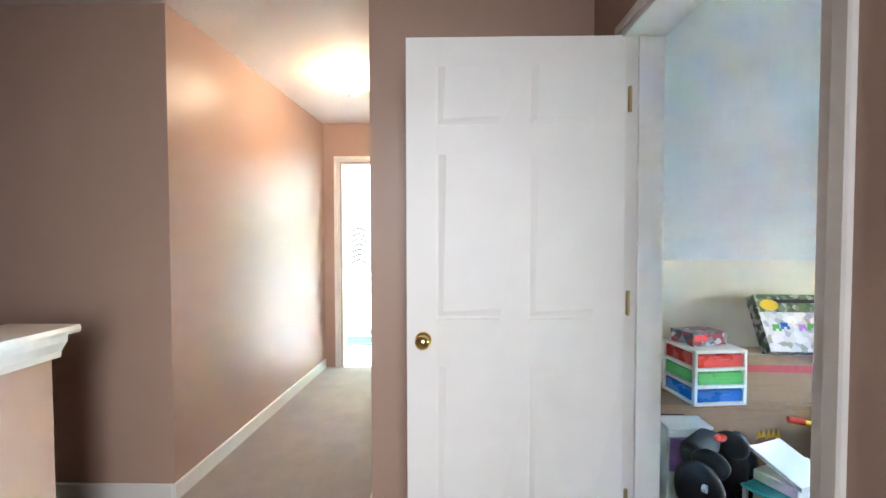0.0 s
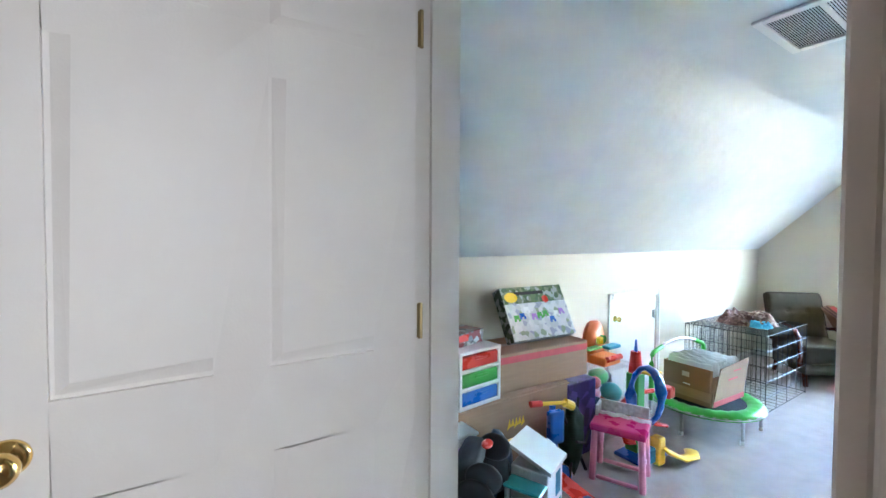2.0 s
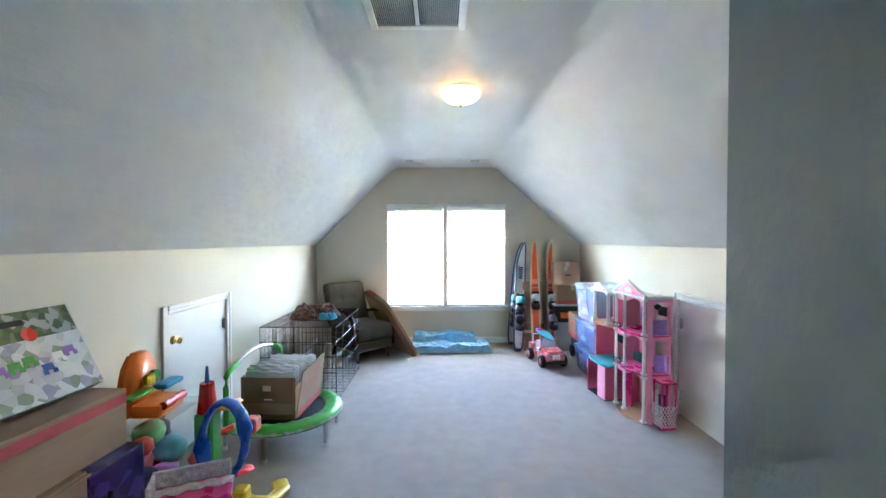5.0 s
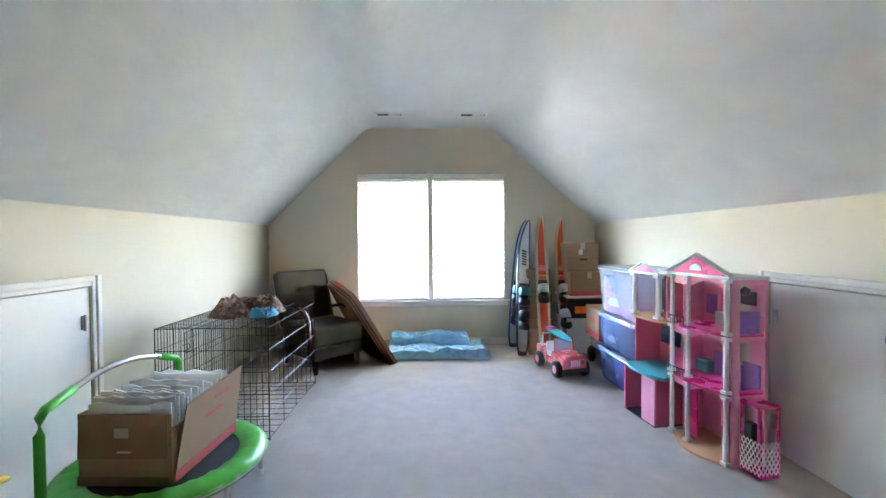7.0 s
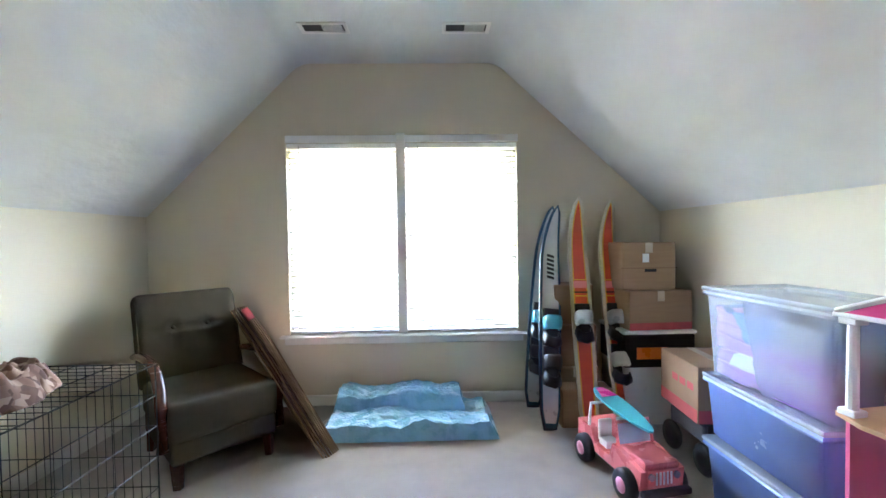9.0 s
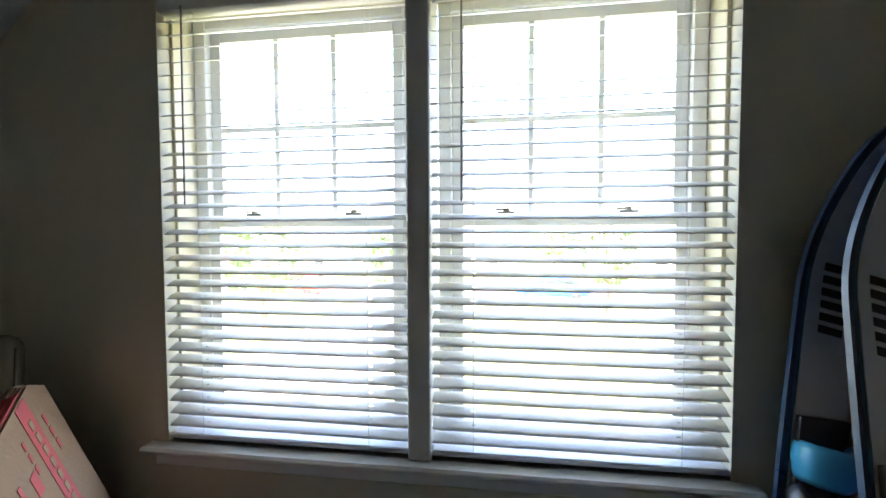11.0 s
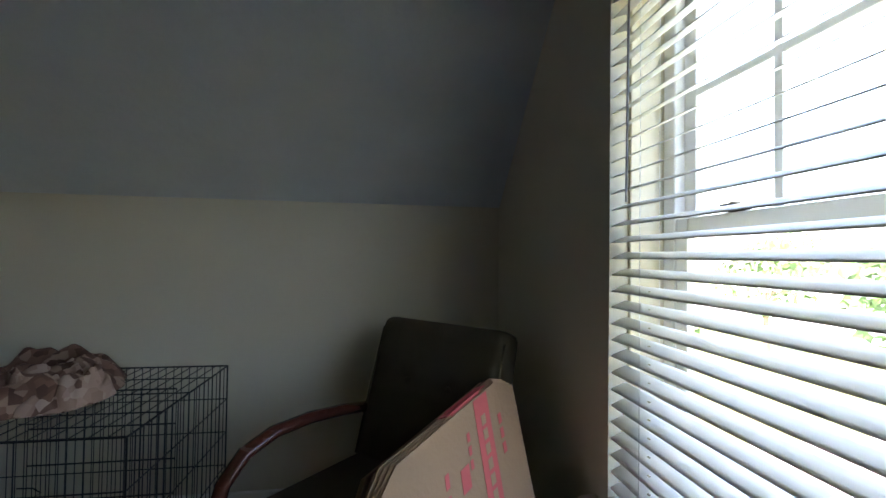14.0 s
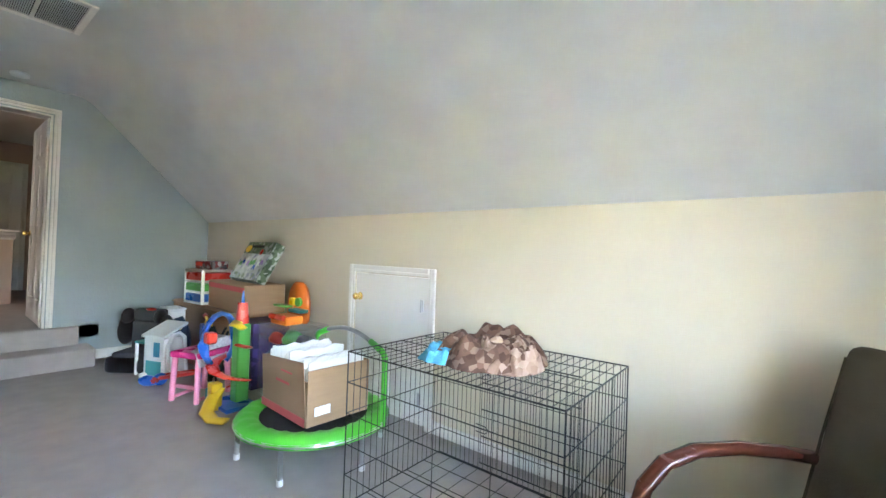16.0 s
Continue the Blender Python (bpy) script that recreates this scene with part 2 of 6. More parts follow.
def prism(pts, vec, bm=None):
    own = bm if bm is not None else bmesh.new()
    vec = Vector(vec)
    a = [own.verts.new(p) for p in pts]
    b = [own.verts.new(Vector(p) + vec) for p in pts]
    n = len(pts)
    own.faces.new(a[::-1])
    own.faces.new(b)
    for i in range(n):
        own.faces.new((a[i], a[(i + 1) % n], b[(i + 1) % n], b[i]))
    bmesh.ops.recalc_face_normals(own, faces=own.faces)
    return own


def rod(p, q, r, bm=None, n=6, r2=None):
    own = bm if bm is not None else bmesh.new()
    p, q = Vector(p), Vector(q)
    d = q - p
    m = Matrix.Translation((p + q) / 2) @ d.to_track_quat("Z", "Y").to_matrix().to_4x4()
    bmesh.ops.create_cone(own, cap_ends=True, segments=n, radius1=r, radius2=r if r2 is None else r2, depth=d.length, matrix=m)
    return own


def tube(pts, r, bm=None, n=8, flat=(1.0, 1.0), closed=False):
    """A pipe swept along points; flat squeezes its section."""
    own = bm if bm is not None else bmesh.new()
    pts = [Vector(p) for p in pts]
    rings = []
    up = Vector((0, 0, 1))
    k = len(pts)
    for i, p in enumerate(pts):
        if closed:
            d = (pts[(i + 1) % k] - pts[i - 1]).normalized()
        else:
            d = (pts[min(i + 1, k - 1)] - pts[max(i - 1, 0)]).normalized()
        side = d.cross(up)
        if side.length < 0.05:
            side = d.cross(Vector((1, 0, 0)))
        side.normalize()
        nn = side.cross(d)
        rings.append([own.verts.new(p + r * (flat[0] * math.cos(a) * side + flat[1] * math.sin(a) * nn)) for a in [2 * math.pi * j / n for j in range(n)]])
    for i in range(k if closed else k - 1):
        a, b = rings[i], rings[(i + 1) % k]
        for j in range(n):
            own.faces.new((a[j], a[(j + 1) % n], b[(j + 1) % n], b[j]))
    if not closed:
        own.faces.new(rings[0][::-1])
        own.faces.new(rings[-1])
    bmesh.ops.recalc_face_normals(own, faces=own.faces)
    return own


def lathe(profile, bm=None, n=24, m=None):
    """A turned shape from (radius, height) pairs round z."""
    own = bm if bm is not None else bmesh.new()
    rings = []
    for r, z in profile:
        ring = [own.verts.new((r * math.cos(2 * math.pi * j / n), r * math.sin(2 * math.pi * j / n), z)) for j in range(n)]
        rings.append(ring)
    for a, b in zip(rings, rings[1:]):
        for j in range(n):
            own.faces.new((a[j], a[(j + 1) % n], b[(j + 1) % n], b[j]))
    own.faces.new(rings[0][::-1])
    own.faces.new(rings[-1])
    bmesh.ops.recalc_face_normals(own, faces=own.faces)
    if m is not None:
        bmesh.ops.transform(own, matrix=m, verts=[v for ring in rings for v in ring])
    return own


def blob(center, size, bm=None, sub=2, rough=0.12, seed=0, freq=3.0):
    own = bm if bm is not None else bmesh.new()
    vs = bmesh.ops.create_icosphere(own, subdivisions=sub, radius=1)["verts"]
    for v in vs:
        k = 1 + rough * noise.noise(v.co * freq + Vector((seed, seed * 2, 0)))
        v.co = Vector((v.co.x * size[0] * k + center[0], v.co.y * size[1] * k + center[1], v.co.z * size[2] * k + center[2]))
    return own


def finish(name, bm, material, smooth):
    me = bpy.data.meshes.new(name)
    bm.to_mesh(me)
    bm.free()
    if smooth:
        for f in me.polygons:
            f.use_smooth = True
    me.materials.append(material)
    return me


def part(name, bm, material, parent, label="", smooth=False):
    ob = new(name, finish(name, bm, material, smooth))
    ob.parent = parent
    if label:
        tagged(ob, label)
    return ob


def thing(name, loc, rz, label, category, group=""):
    ob = new(name)
    ob.empty_display_size = 0.05
    ob.matrix_basis = pose(*loc, 0, 0, rz)
    return tagged(ob, label, category, group)


def solid(name, bm, material, label, category, group="", smooth=False, m=None):
    ob = new(name, finish(name, bm, material, smooth))
    if m is not None:
        ob.matrix_basis = m
    return tagged(ob, label, category, group)


def structure(name, bm, material, label, category="", smooth=False):
    return tagged(new(name, finish(name, bm, material, smooth)), label, category or name.split("_")[0], "", "structure")


# ---- the attic room ----
XD, XE, XR = 1.30, 7.53, 2.0          # door wall, window wall, rear wall beside the entry
YL, YR, KN, CL = 2.08, -1.92, 1.495, 2.66
FL, FR = 0.885, -0.625                # edges of the flat ceiling
HF, HC = 0.36, 2.79                   # hall floor and ceiling
YP = -0.293                           # entry side wall
WL, WR, WB, WT = 1.005, -0.782, 0.562, 2.05
ML, MR = 0.160, 0.088                 # window mullion


def slope_left(y):
    return KN + (YL - y) * (CL - KN) / (YL - FL)


def slope_right(y):
    return KN + (y - YR) * (CL - KN) / (FR - YR)


structure("floor", box_bm(XD, XE + 0.02, YR - 0.1, YL + 0.1, -0.12, 0), CARPET, "worn beige grey cut pile carpet of the attic room", "carpet")
bm = box_bm(XE, XE + 0.2, YR - 0.1, YL + 0.1, 0, WB)
prism([(XE, WL, WB), (XE, YL + 0.1, WB), (XE, YL + 0.1, KN - 0.05), (XE, WL, slope_left(WL) + 0.05)], (0.2, 0, 0), bm)
prism([(XE, WR, WB), (XE, YR - 0.1, WB), (XE, YR - 0.1, KN - 0.05), (XE, WR, slope_right(WR) + 0.05)], (0.2, 0, 0), bm)
prism([(XE, WL, WT), (XE, WL, slope_left(WL) + 0.05), (XE, FL, CL + 0.05), (XE, FR, CL + 0.05), (XE, WR, slope_right(WR) + 0.05), (XE, WR, WT)], (0.2, 0, 0), bm)
structure("wall_window", bm, CREAM, "cream painted gable wall with a twin window", "wall")
# knee walls with openings for the access doors
AL0, AL1, AZ = 4.14, 4.92, 1.045
bm = box_bm(XD, AL0, YL, YL + 0.12, 0, KN)
box_bm(AL1, XE, YL, YL + 0.12, 0, KN, bm=bm)
box_bm(AL0, AL1, YL, YL + 0.12, AZ, KN, bm=bm)
structure("wall_left", bm, CREAM, "cream painted knee wall under the sloping ceiling", "wall")
AR0, AR1 = 4.16, 4.93
bm = box_bm(XR - 0.1, AR0, YR - 0.12, YR, 0, KN)
box_bm(AR1, XE, YR - 0.12, YR, 0, KN, bm=bm)
box_bm(AR0, AR1, YR - 0.12, YR, 1.03, KN, bm=bm)
structure("wall_right", bm, CREAM, "cream painted knee wall with a low access door", "wall")


def fillet(p, c, q, r, n=8):
    """Points of a rounded corner at c between p and q, in the y-z plane."""
    p, c, q = Vector(p), Vector(c), Vector(q)
    a, b = (p - c).normalized(), (q - c).normalized()
    half = a.angle(b) / 2
    d = r / math.tan(half)
    m = c + (a + b).normalized() * (r / math.sin(half))
    s0, s1 = c + a * d - m, c + b * d - m
    return [m + (s0 * (1 - k / n) + s1 * (k / n)).normalized() * r for k in range(n + 1)]


EL, ER = (YL + 0.1, slope_left(YL + 0.1)), (YR - 0.1, slope_right(YR - 0.1))
under = [Vector(EL)] + fillet(EL, (FL, CL), (FR, CL), 0.22) + fillet((FL, CL), (FR, CL), ER, 0.22) + [Vector(ER)]


def ceiling_strip(name, pts, label):
    """A slab 16 cm thick whose underside follows points in the y-z plane."""
    bm = bmesh.new()
    rows = [[bm.verts.new((x, p.x, p.y + dz)) for p in pts] for x, dz in ((XD - 0.05, 0), (XE + 0.1, 0), (XE + 0.1, 0.16), (XD - 0.05, 0.16))]
    for a, b in zip(rows, rows[1:] + rows[:1]):
        for k in range(len(pts) - 1):
            bm.faces.new((a[k], a[k + 1], b[k + 1], b[k]))
    for k in (0, -1):
        bm.faces.new([r[k] for r in rows])
    bmesh.ops.recalc_face_normals(bm, faces=bm.faces)
    return structure(name, bm, PALE, label, "ceiling")


nl = Vector((0, CL - KN, YL - FL)).normalized() * 0.12
nr = Vector((0, -(CL - KN), FR - YR)).normalized() * 0.12
for name, p, q, n in (("ceiling_slope_left", under[0], under[1], nl), ("ceiling_slope_right", under[-1], under[-2], nr)):
    bm = prism([(XD - 0.05, p.x, p.y), (XE + 0.1, p.x, p.y), (XE + 0.1, q.x, q.y), (XD - 0.05, q.x, q.y)], n)
    structure(name, bm, PALE, "pale blue textured sloping ceiling", "ceiling")
ceiling_strip("ceiling", under[1:-1], "pale blue textured flat ceiling with rounded edges")
# door wall: grey blue towards the room, pink beige towards the hall
DN, DF, DT = -0.215, 0.645, HF + 2.06  # door opening
bm = box_bm(XD - 0.055, XD, DF, YL + 0.1, -0.1, HC + 0.1)
box_bm(XD - 0.055, XD, YP - 0.1, DN, -0.1, HC + 0.1, bm=bm)
box_bm(XD - 0.055, XD, DN, DF, DT, HC + 0.1, bm=bm)
box_bm(XD - 0.055, XD, DN, DF, -0.1, HF - 0.02, bm=bm)
structure("wall_door_room", bm, BLUE, "grey blue painted wall round the entry door", "wall")
XH = 1.15
bm = box_bm(XH, XD - 0.055, DF, 0.95, HF - 0.1, HC + 0.1)
box_bm(XH, XD - 0.055, -3.0, DN, HF - 0.1, HC + 0.1, bm=bm)
box_bm(XH, XD - 0.055, DN, DF, DT, HC + 0.1, bm=bm)
structure("wall_door_hall", bm, MAUVE, "pink beige painted hall wall round the door", "wall")
structure("wall_entry", box_bm(XD, XR, YP - 0.1, YP, 0, CL), BLUE, "short grey blue wall beside the entry", "wall")
structure("wall_rear", box_bm(XR - 0.1, XR, YR, YP - 0.1, 0, CL), BLUE, "grey blue rear wall of the attic room", "wall")
# two carpeted steps down into the room
for i, (x1, z1) in enumerate(((XD + 0.06, HF), (XD + 0.34, HF / 2))):
    bm = box_bm(XD, x1, YP, DF + 0.25 + 0.08 * i, 0, z1, 0.02, seg=2)
    structure("step_%d" % (i + 1), bm, CARPET, "beige carpeted step down from the hall", "step")



def board(x0, x1, y0, y1, z0, z1, name, label, material=TRIM, bevel=0.006):
    return structure(name, box_bm(x0, x1, y0, y1, z0, z1, bevel), material, label, "trim")


# ---- trim of the room ----
BASE = "white painted baseboard along the carpet"
board(XE - 0.016, XE, YR + 0.02, YL - 0.02, 0.004, 0.09, "baseboard_window", BASE)
board(XD + 0.02, AL0 - 0.065, YL - 0.016, YL, 0.004, 0.09, "baseboard_left_a", BASE)
board(AL1 + 0.065, XE - 0.02, YL - 0.016, YL, 0.004, 0.09, "baseboard_left_b", BASE)
board(XR + 0.02, AR0 - 0.065, YR, YR + 0.016, 0.004, 0.09, "baseboard_right_a", BASE)
board(AR1 + 0.065, XE - 0.02, YR, YR + 0.016, 0.004, 0.09, "baseboard_right_b", BASE)
board(XD, XD + 0.016, DF + 0.34, YL - 0.02, 0.004, 0.1, "baseboard_door", BASE)
board(XR, XR + 0.016, YR + 0.02, YP - 0.01, 0.004, 0.1, "baseboard_rear", BASE)
# window stool, apron, mullion post and head
board(XE - 0.055, XE + 0.14, WR - 0.07, WL + 0.07, WB - 0.022, WB, "window_sill", "white painted window sill board", bevel=0.008)
board(XE - 0.018, XE, WR - 0.04, WL + 0.04, WB - 0.075, WB - 0.024, "window_apron", "white painted apron under the sill")
board(XE - 0.016, XE + 0.17, MR, ML, WB + 0.002, WT + 0.075, "window_mullion", "white painted post between two windows", bevel=0.004)
for nm, a, b in (("jamb_left", WL - 0.012, WL), ("jamb_right", WR, WR + 0.012)):
    board(XE + 0.055, XE + 0.19, a, b, WB + 0.002, WT - 0.002, "window_" + nm, "cream window reveal", CREAM, 0.002)


LOCKM = mat("tan grey lock metal", (0.30, 0.28, 0.25), 0.4, 0.3)


def sash_window(name, y0, y1):
    w = thing(name, (XE + 0.15, (y0 + y1) / 2, WB), 0, "white vinyl double hung window with an upper grid", "window")
    w["kind"] = "structure"
    h, d = (y1 - y0) / 2, 0.758
    top = WT - WB
    bm = box_bm(0, 0.05, -h, -h + 0.045, 0.0, top, 0.003)
    box_bm(0, 0.05, h - 0.045, h, 0.0, top, 0.003, bm)
    box_bm(0, 0.05, -h + 0.045, h - 0.045, 0, 0.03, 0.003, bm)
    box_bm(0, 0.05, -h + 0.045, h - 0.045, top - 0.03, top, 0.003, bm)
    part("window_frame", bm, PLAST, w)
    for nm, x, z0, z1 in (("lower_sash", 0.004, 0.03, d + 0.018), ("upper_sash", 0.028, d - 0.018, top - 0.03)):
        bm = box_bm(x, x + 0.022, -h + 0.045, -h + 0.085, z0, z1, 0.002)
        box_bm(x, x + 0.022, h - 0.085, h - 0.045, z0, z1, 0.002, bm)
        box_bm(x, x + 0.022, -h + 0.085, h - 0.085, z0, z0 + 0.038, 0.002, bm)
        box_bm(x, x + 0.022, -h + 0.085, h - 0.085, z1 - 0.038, z1, 0.002, bm)
        s = part(nm, bm, PLAST, w)
        p = part("pane", box_bm(x + 0.009, x + 0.013, -h + 0.085, h - 0.085, z0 + 0.038, z1 - 0.038), GLASS, s)
        p.visible_shadow = False
        if nm == "lower_sash":
            for k in (-0.5, 0.5):
                y = k * (h - 0.085) * 1.15
                bm = box_bm(x - 0.010, x + 0.018, y - 0.030, y + 0.030, z1 + 0.0005, z1 + 0.012, 0.003)
                rod((x + 0.004, y, z1 + 0.012), (x + 0.004, y, z1 + 0.022), 0.012, bm, 10)
                box_bm(x - 0.004, x + 0.010, y + 0.004, y + 0.040, z1 + 0.014, z1 + 0.021, 0.003, bm)
                part("sash_lock", bm, LOCKM, s, "grey cam sash lock")
        if nm == "upper_sash":
            for k in (-1, 1):
                y = k * (h - 0.085) / 3
                part("muntin", box_bm(x + 0.002, x + 0.008, y - 0.009, y + 0.009, z0 + 0.038, z1 - 0.038), PLAST, s)
            zc = (z0 + z1) / 2
            part("muntin", box_bm(x + 0.0025, x + 0.0085, -h + 0.085, h - 0.085, zc - 0.009, zc + 0.009), PLAST, s)
    return w


sash_window("window_1", ML + 0.004, WL - 0.014)
sash_window("window_2", WR + 0.014, MR - 0.004)


def slat_bm(half):
    """One curved slat with two cord slots, tilted with its inner edge down."""
    bm = bmesh.new()
    a = radians(22)
    us = (-1, -0.55, -0.12, 0.12, 0.55, 1)
    c = half - 0.13
    ys = (-half, -c - 0.006, -c + 0.006, c - 0.006, c + 0.006, half)
    top, low = [], []
    for y in ys:
        pts = [(u * 0.0245, 0.0016 * (1 - u * u)) for u in us]
        pts = [(x * math.cos(a) - z * math.sin(a), x * math.sin(a) + z * math.cos(a)) for x, z in pts]
        top.append([bm.verts.new((x, y, z)) for x, z in pts])
        low.append([bm.verts.new((x + 0.0007, y, z - 0.0012)) for x, z in pts])
    for i in range(5):
        for k in range(5):
            if k == 2 and i in (1, 3):
                continue
            bm.faces.new((top[i][k], top[i][k + 1], top[i + 1][k + 1], top[i + 1][k]))
            bm.faces.new((low[i][k], low[i + 1][k], low[i + 1][k + 1], low[i][k + 1]))
    for k in (0, 5):
        for i in range(5):
            bm.faces.new((top[i][k], top[i + 1][k], low[i + 1][k], low[i][k]))
    for i in (0, 5):
        for k in range(5):
            bm.faces.new((top[i][k], low[i][k], low[i][k + 1], top[i][k + 1]))
    bmesh.ops.recalc_face_normals(bm, faces=bm.faces)
    return bm


def blind(y0, y1, group):
    c, h = (y0 + y1) / 2, (y1 - y0) / 2 - 0.001
    b = thing("venetian_blind", (XE + 0.027, c, WB), 0, "white two inch venetian blind lowered with slats half open", "blind", group)
    top = WT - WB
    part("headrail", box_bm(-0.028, 0.028, -h, h, top - 0.04, top - 0.002, 0.003), VINYL, b)
    part("valance", box_bm(-0.045, -0.033, -h - 0.012, h + 0.006, top + 0.001, top + 0.058, 0.004), VINYL, b, "white moulded valance")
    part("bottom_rail", box_bm(-0.026, 0.026, -h, h, 0.012, 0.03, 0.004), VINYL, b)
    me = finish("slat", slat_bm(h), VINYL, True)
    n = 32
    for i in range(n):
        s = new("slat", me)
        s.parent = b
        s.location = (0, 0, 0.062 + i * (top - 0.125) / (n - 1))
        s.rotation_euler = (radians(random.uniform(-0.12, 0.12)), radians(random.uniform(-0.8, 0.8)), 0)
    for y in (-h + 0.13, h - 0.13):
        bm = rod((-0.026, y, 0.02), (-0.026, y, top - 0.03), 0.0009, n=4)
        rod((0.026, y, 0.02), (0.026, y, top - 0.03), 0.0009, bm, 4)
        part("ladder_cord", bm, VINYL, b)
    wand = rod((-0.04, h - 0.095, 0.81), (-0.034, h - 0.095, top - 0.03), 0.0030, n=6)
    part("tilt_wand", wand, WANDM, b, "grey plastic tilt wand")
    return b


WANDM = mat("smoke grey wand", (0.16, 0.16, 0.18), 0.3)
blind(ML + 0.001, WL - 0.001, "blinds in the twin window")
blind(WR + 0.001, MR - 0.001, "blinds in the twin window")

# ---- doors ----


def casing(name, axis, face, out, a0, a1, z0, zt, label, w=0.06, gap=0.006, near=True):
    """Door casing of two legs and a head on the wall face; out is the side on which it stands proud."""
    bm = bmesh.new()
    t = 0.018 * out
    t2 = 0.011 * out

    def leg(u0, u1, v0, v1, th):
        if axis == "x":
            box_bm(min(face, face + th), max(face, face + th), u0, u1, v0, v1, 0.004, bm)
        else:
            box_bm(u0, u1, min(face, face + th), max(face, face + th), v0, v1, 0.004, bm)
    for u0, u1, th in ((a0 - gap - w, a0 - gap - w * 0.45, t), (a0 - gap - w * 0.45 + 0.0005, a0 - gap, t2), (a1 + gap + w * 0.45 + 0.0005, a1 + gap + w, t), (a1 + gap, a1 + gap + w * 0.45, t2)):
        if near or u0 > a0:
            leg(u0, u1, z0, zt + gap, th)
    leg(a0 - gap - w, a1 + gap + w, zt + gap + w * 0.45, zt + gap + w, t)
    leg(a0 - gap - w, a1 + gap + w, zt + gap + 0.0005, zt + gap + w * 0.45, t2)
    return structure(name, bm, TRIM, label, "trim")


casing("trim_door_hall", "x", XH, -1, DN, DF, HF, DT, "white moulded casing round the door", 0.062, -0.025)
casing("trim_door_room", "x", XD, 1, DN, DF, HF, DT, "white moulded casing on the room side", 0.05, near=False)
bm = box_bm(XH + 0.001, XD - 0.001, DN, DN + 0.018, HF, DT)
box_bm(XH + 0.001, XD - 0.001, DF - 0.018, DF, HF, DT, bm=bm)
box_bm(XH + 0.001, XD - 0.001, DN + 0.018, DF - 0.018, DT - 0.018, DT, bm=bm)
box_bm(XH + 0.05, XH + 0.075, DN + 0.0185, DN + 0.03, HF, DT - 0.019, bm=bm)
box_bm(XH + 0.05, XH + 0.075, DF - 0.03, DF - 0.0185, HF, DT - 0.019, bm=bm)
structure("jamb_door", bm, TRIM, "white painted door jamb with a stop", "trim")


def hinge(parent, x, z, m=None):
    bm = box_bm(x - 0.004, x + 0.002, -0.022, 0.012, z - 0.045, z + 0.045, 0.001)
    rod((x + 0.004, -0.024, z - 0.047), (x + 0.004, -0.024, z + 0.047), 0.006, bm, 8)
    for dz in (-0.03, 0, 0.03):
        rod((x - 0.006, 0.0, z + dz), (x - 0.0035, 0.0, z + dz), 0.004, bm, 6)
    if m is not None:
        bmesh.ops.transform(bm, matrix=m, verts=bm.verts)
    return part("hinge", bm, OLDBRASS, parent, "dull brass butt hinge")


def knob_bm():
    return [(0.031, 0), (0.031, 0.004), (0.024, 0.009), (0.011, 0.012), (0.011, 0.026), (0.021, 0.031), (0.027, 0.040), (0.027, 0.050), (0.020, 0.059), (0.006, 0.062)]


def six_panel(w, h, t):
    """A moulded six panel leaf in x-z with its front towards -y."""
    bm = bmesh.new()
    st = 0.112
    mid = 0.105
    pw = (w - 2 * st - mid) / 2
    rows = [(0.235, 0.80), (0.985, 1.60), (1.705, 1.925)]
    xs = [0, st, st + pw, st + pw + mid, w - st, w]
    zs = [0, rows[0][0], rows[0][1], rows[1][0], rows[1][1], rows[2][0], rows[2][1], h]
    for side, y in ((-1, 0.0), (1, t)):
        grid = [[bm.verts.new((x, y, z)) for z in zs] for x in xs]
        for i in range(5):
            for j in range(7):
                f = bm.faces.new((grid[i][j], grid[i + 1][j], grid[i + 1][j + 1], grid[i][j + 1]))
                if i in (1, 3) and j in (1, 3, 5):
                    for off, dep in ((0.005, 0.011), (0.009, 0.0), (0.028, -0.0085)):
                        r = bmesh.ops.inset_region(bm, faces=[f], thickness=off, depth=0)
                        for v in f.verts:
                            v.co.y += -side * dep
    for x0, x1, z0, z1 in ((0, 0, 0, h), (w, w, 0, h)):
        vv = [bm.verts.new(c) for c in ((x0, 0, z0), (x0, t, z0), (x0, t, z1), (x0, 0, z1))]
        bm.faces.new(vv)
    for z in (0, h):
        vv = [bm.verts.new(c) for c in ((0, 0, z), (w, 0, z), (w, t, z), (0, t, z))]
        bm.faces.new(vv)
    bmesh.ops.recalc_face_normals(bm, faces=bm.faces)
    return bm


d1 = thing("door_1", (0.342, 0.618, HF + 0.012), 0, "white six panel door standing open into the hall", "door")
d1["kind"] = "structure"
part("door_leaf", six_panel(0.81, 2.03, 0.035), WHITE, d1)
k = part("door_knob", lathe(knob_bm(), m=pose(0.062, 0, 0.905, 90, 0, 0)), BRASS, d1, "polished brass knob", True)
part("door_knob", lathe(knob_bm(), m=pose(0.062, 0.035, 0.905, -90, 0, 0)), BRASS, d1, "polished brass knob", True)
part("latch_plate", box_bm(-0.0015, 0.0, 0.006, 0.029, 0.875, 0.935), OLDBRASS, d1, "dull brass latch plate")
for z in (1.80, 1.045, 0.29):
    hinge(d1, 0.825, z, pose(0, 0.028, 0))


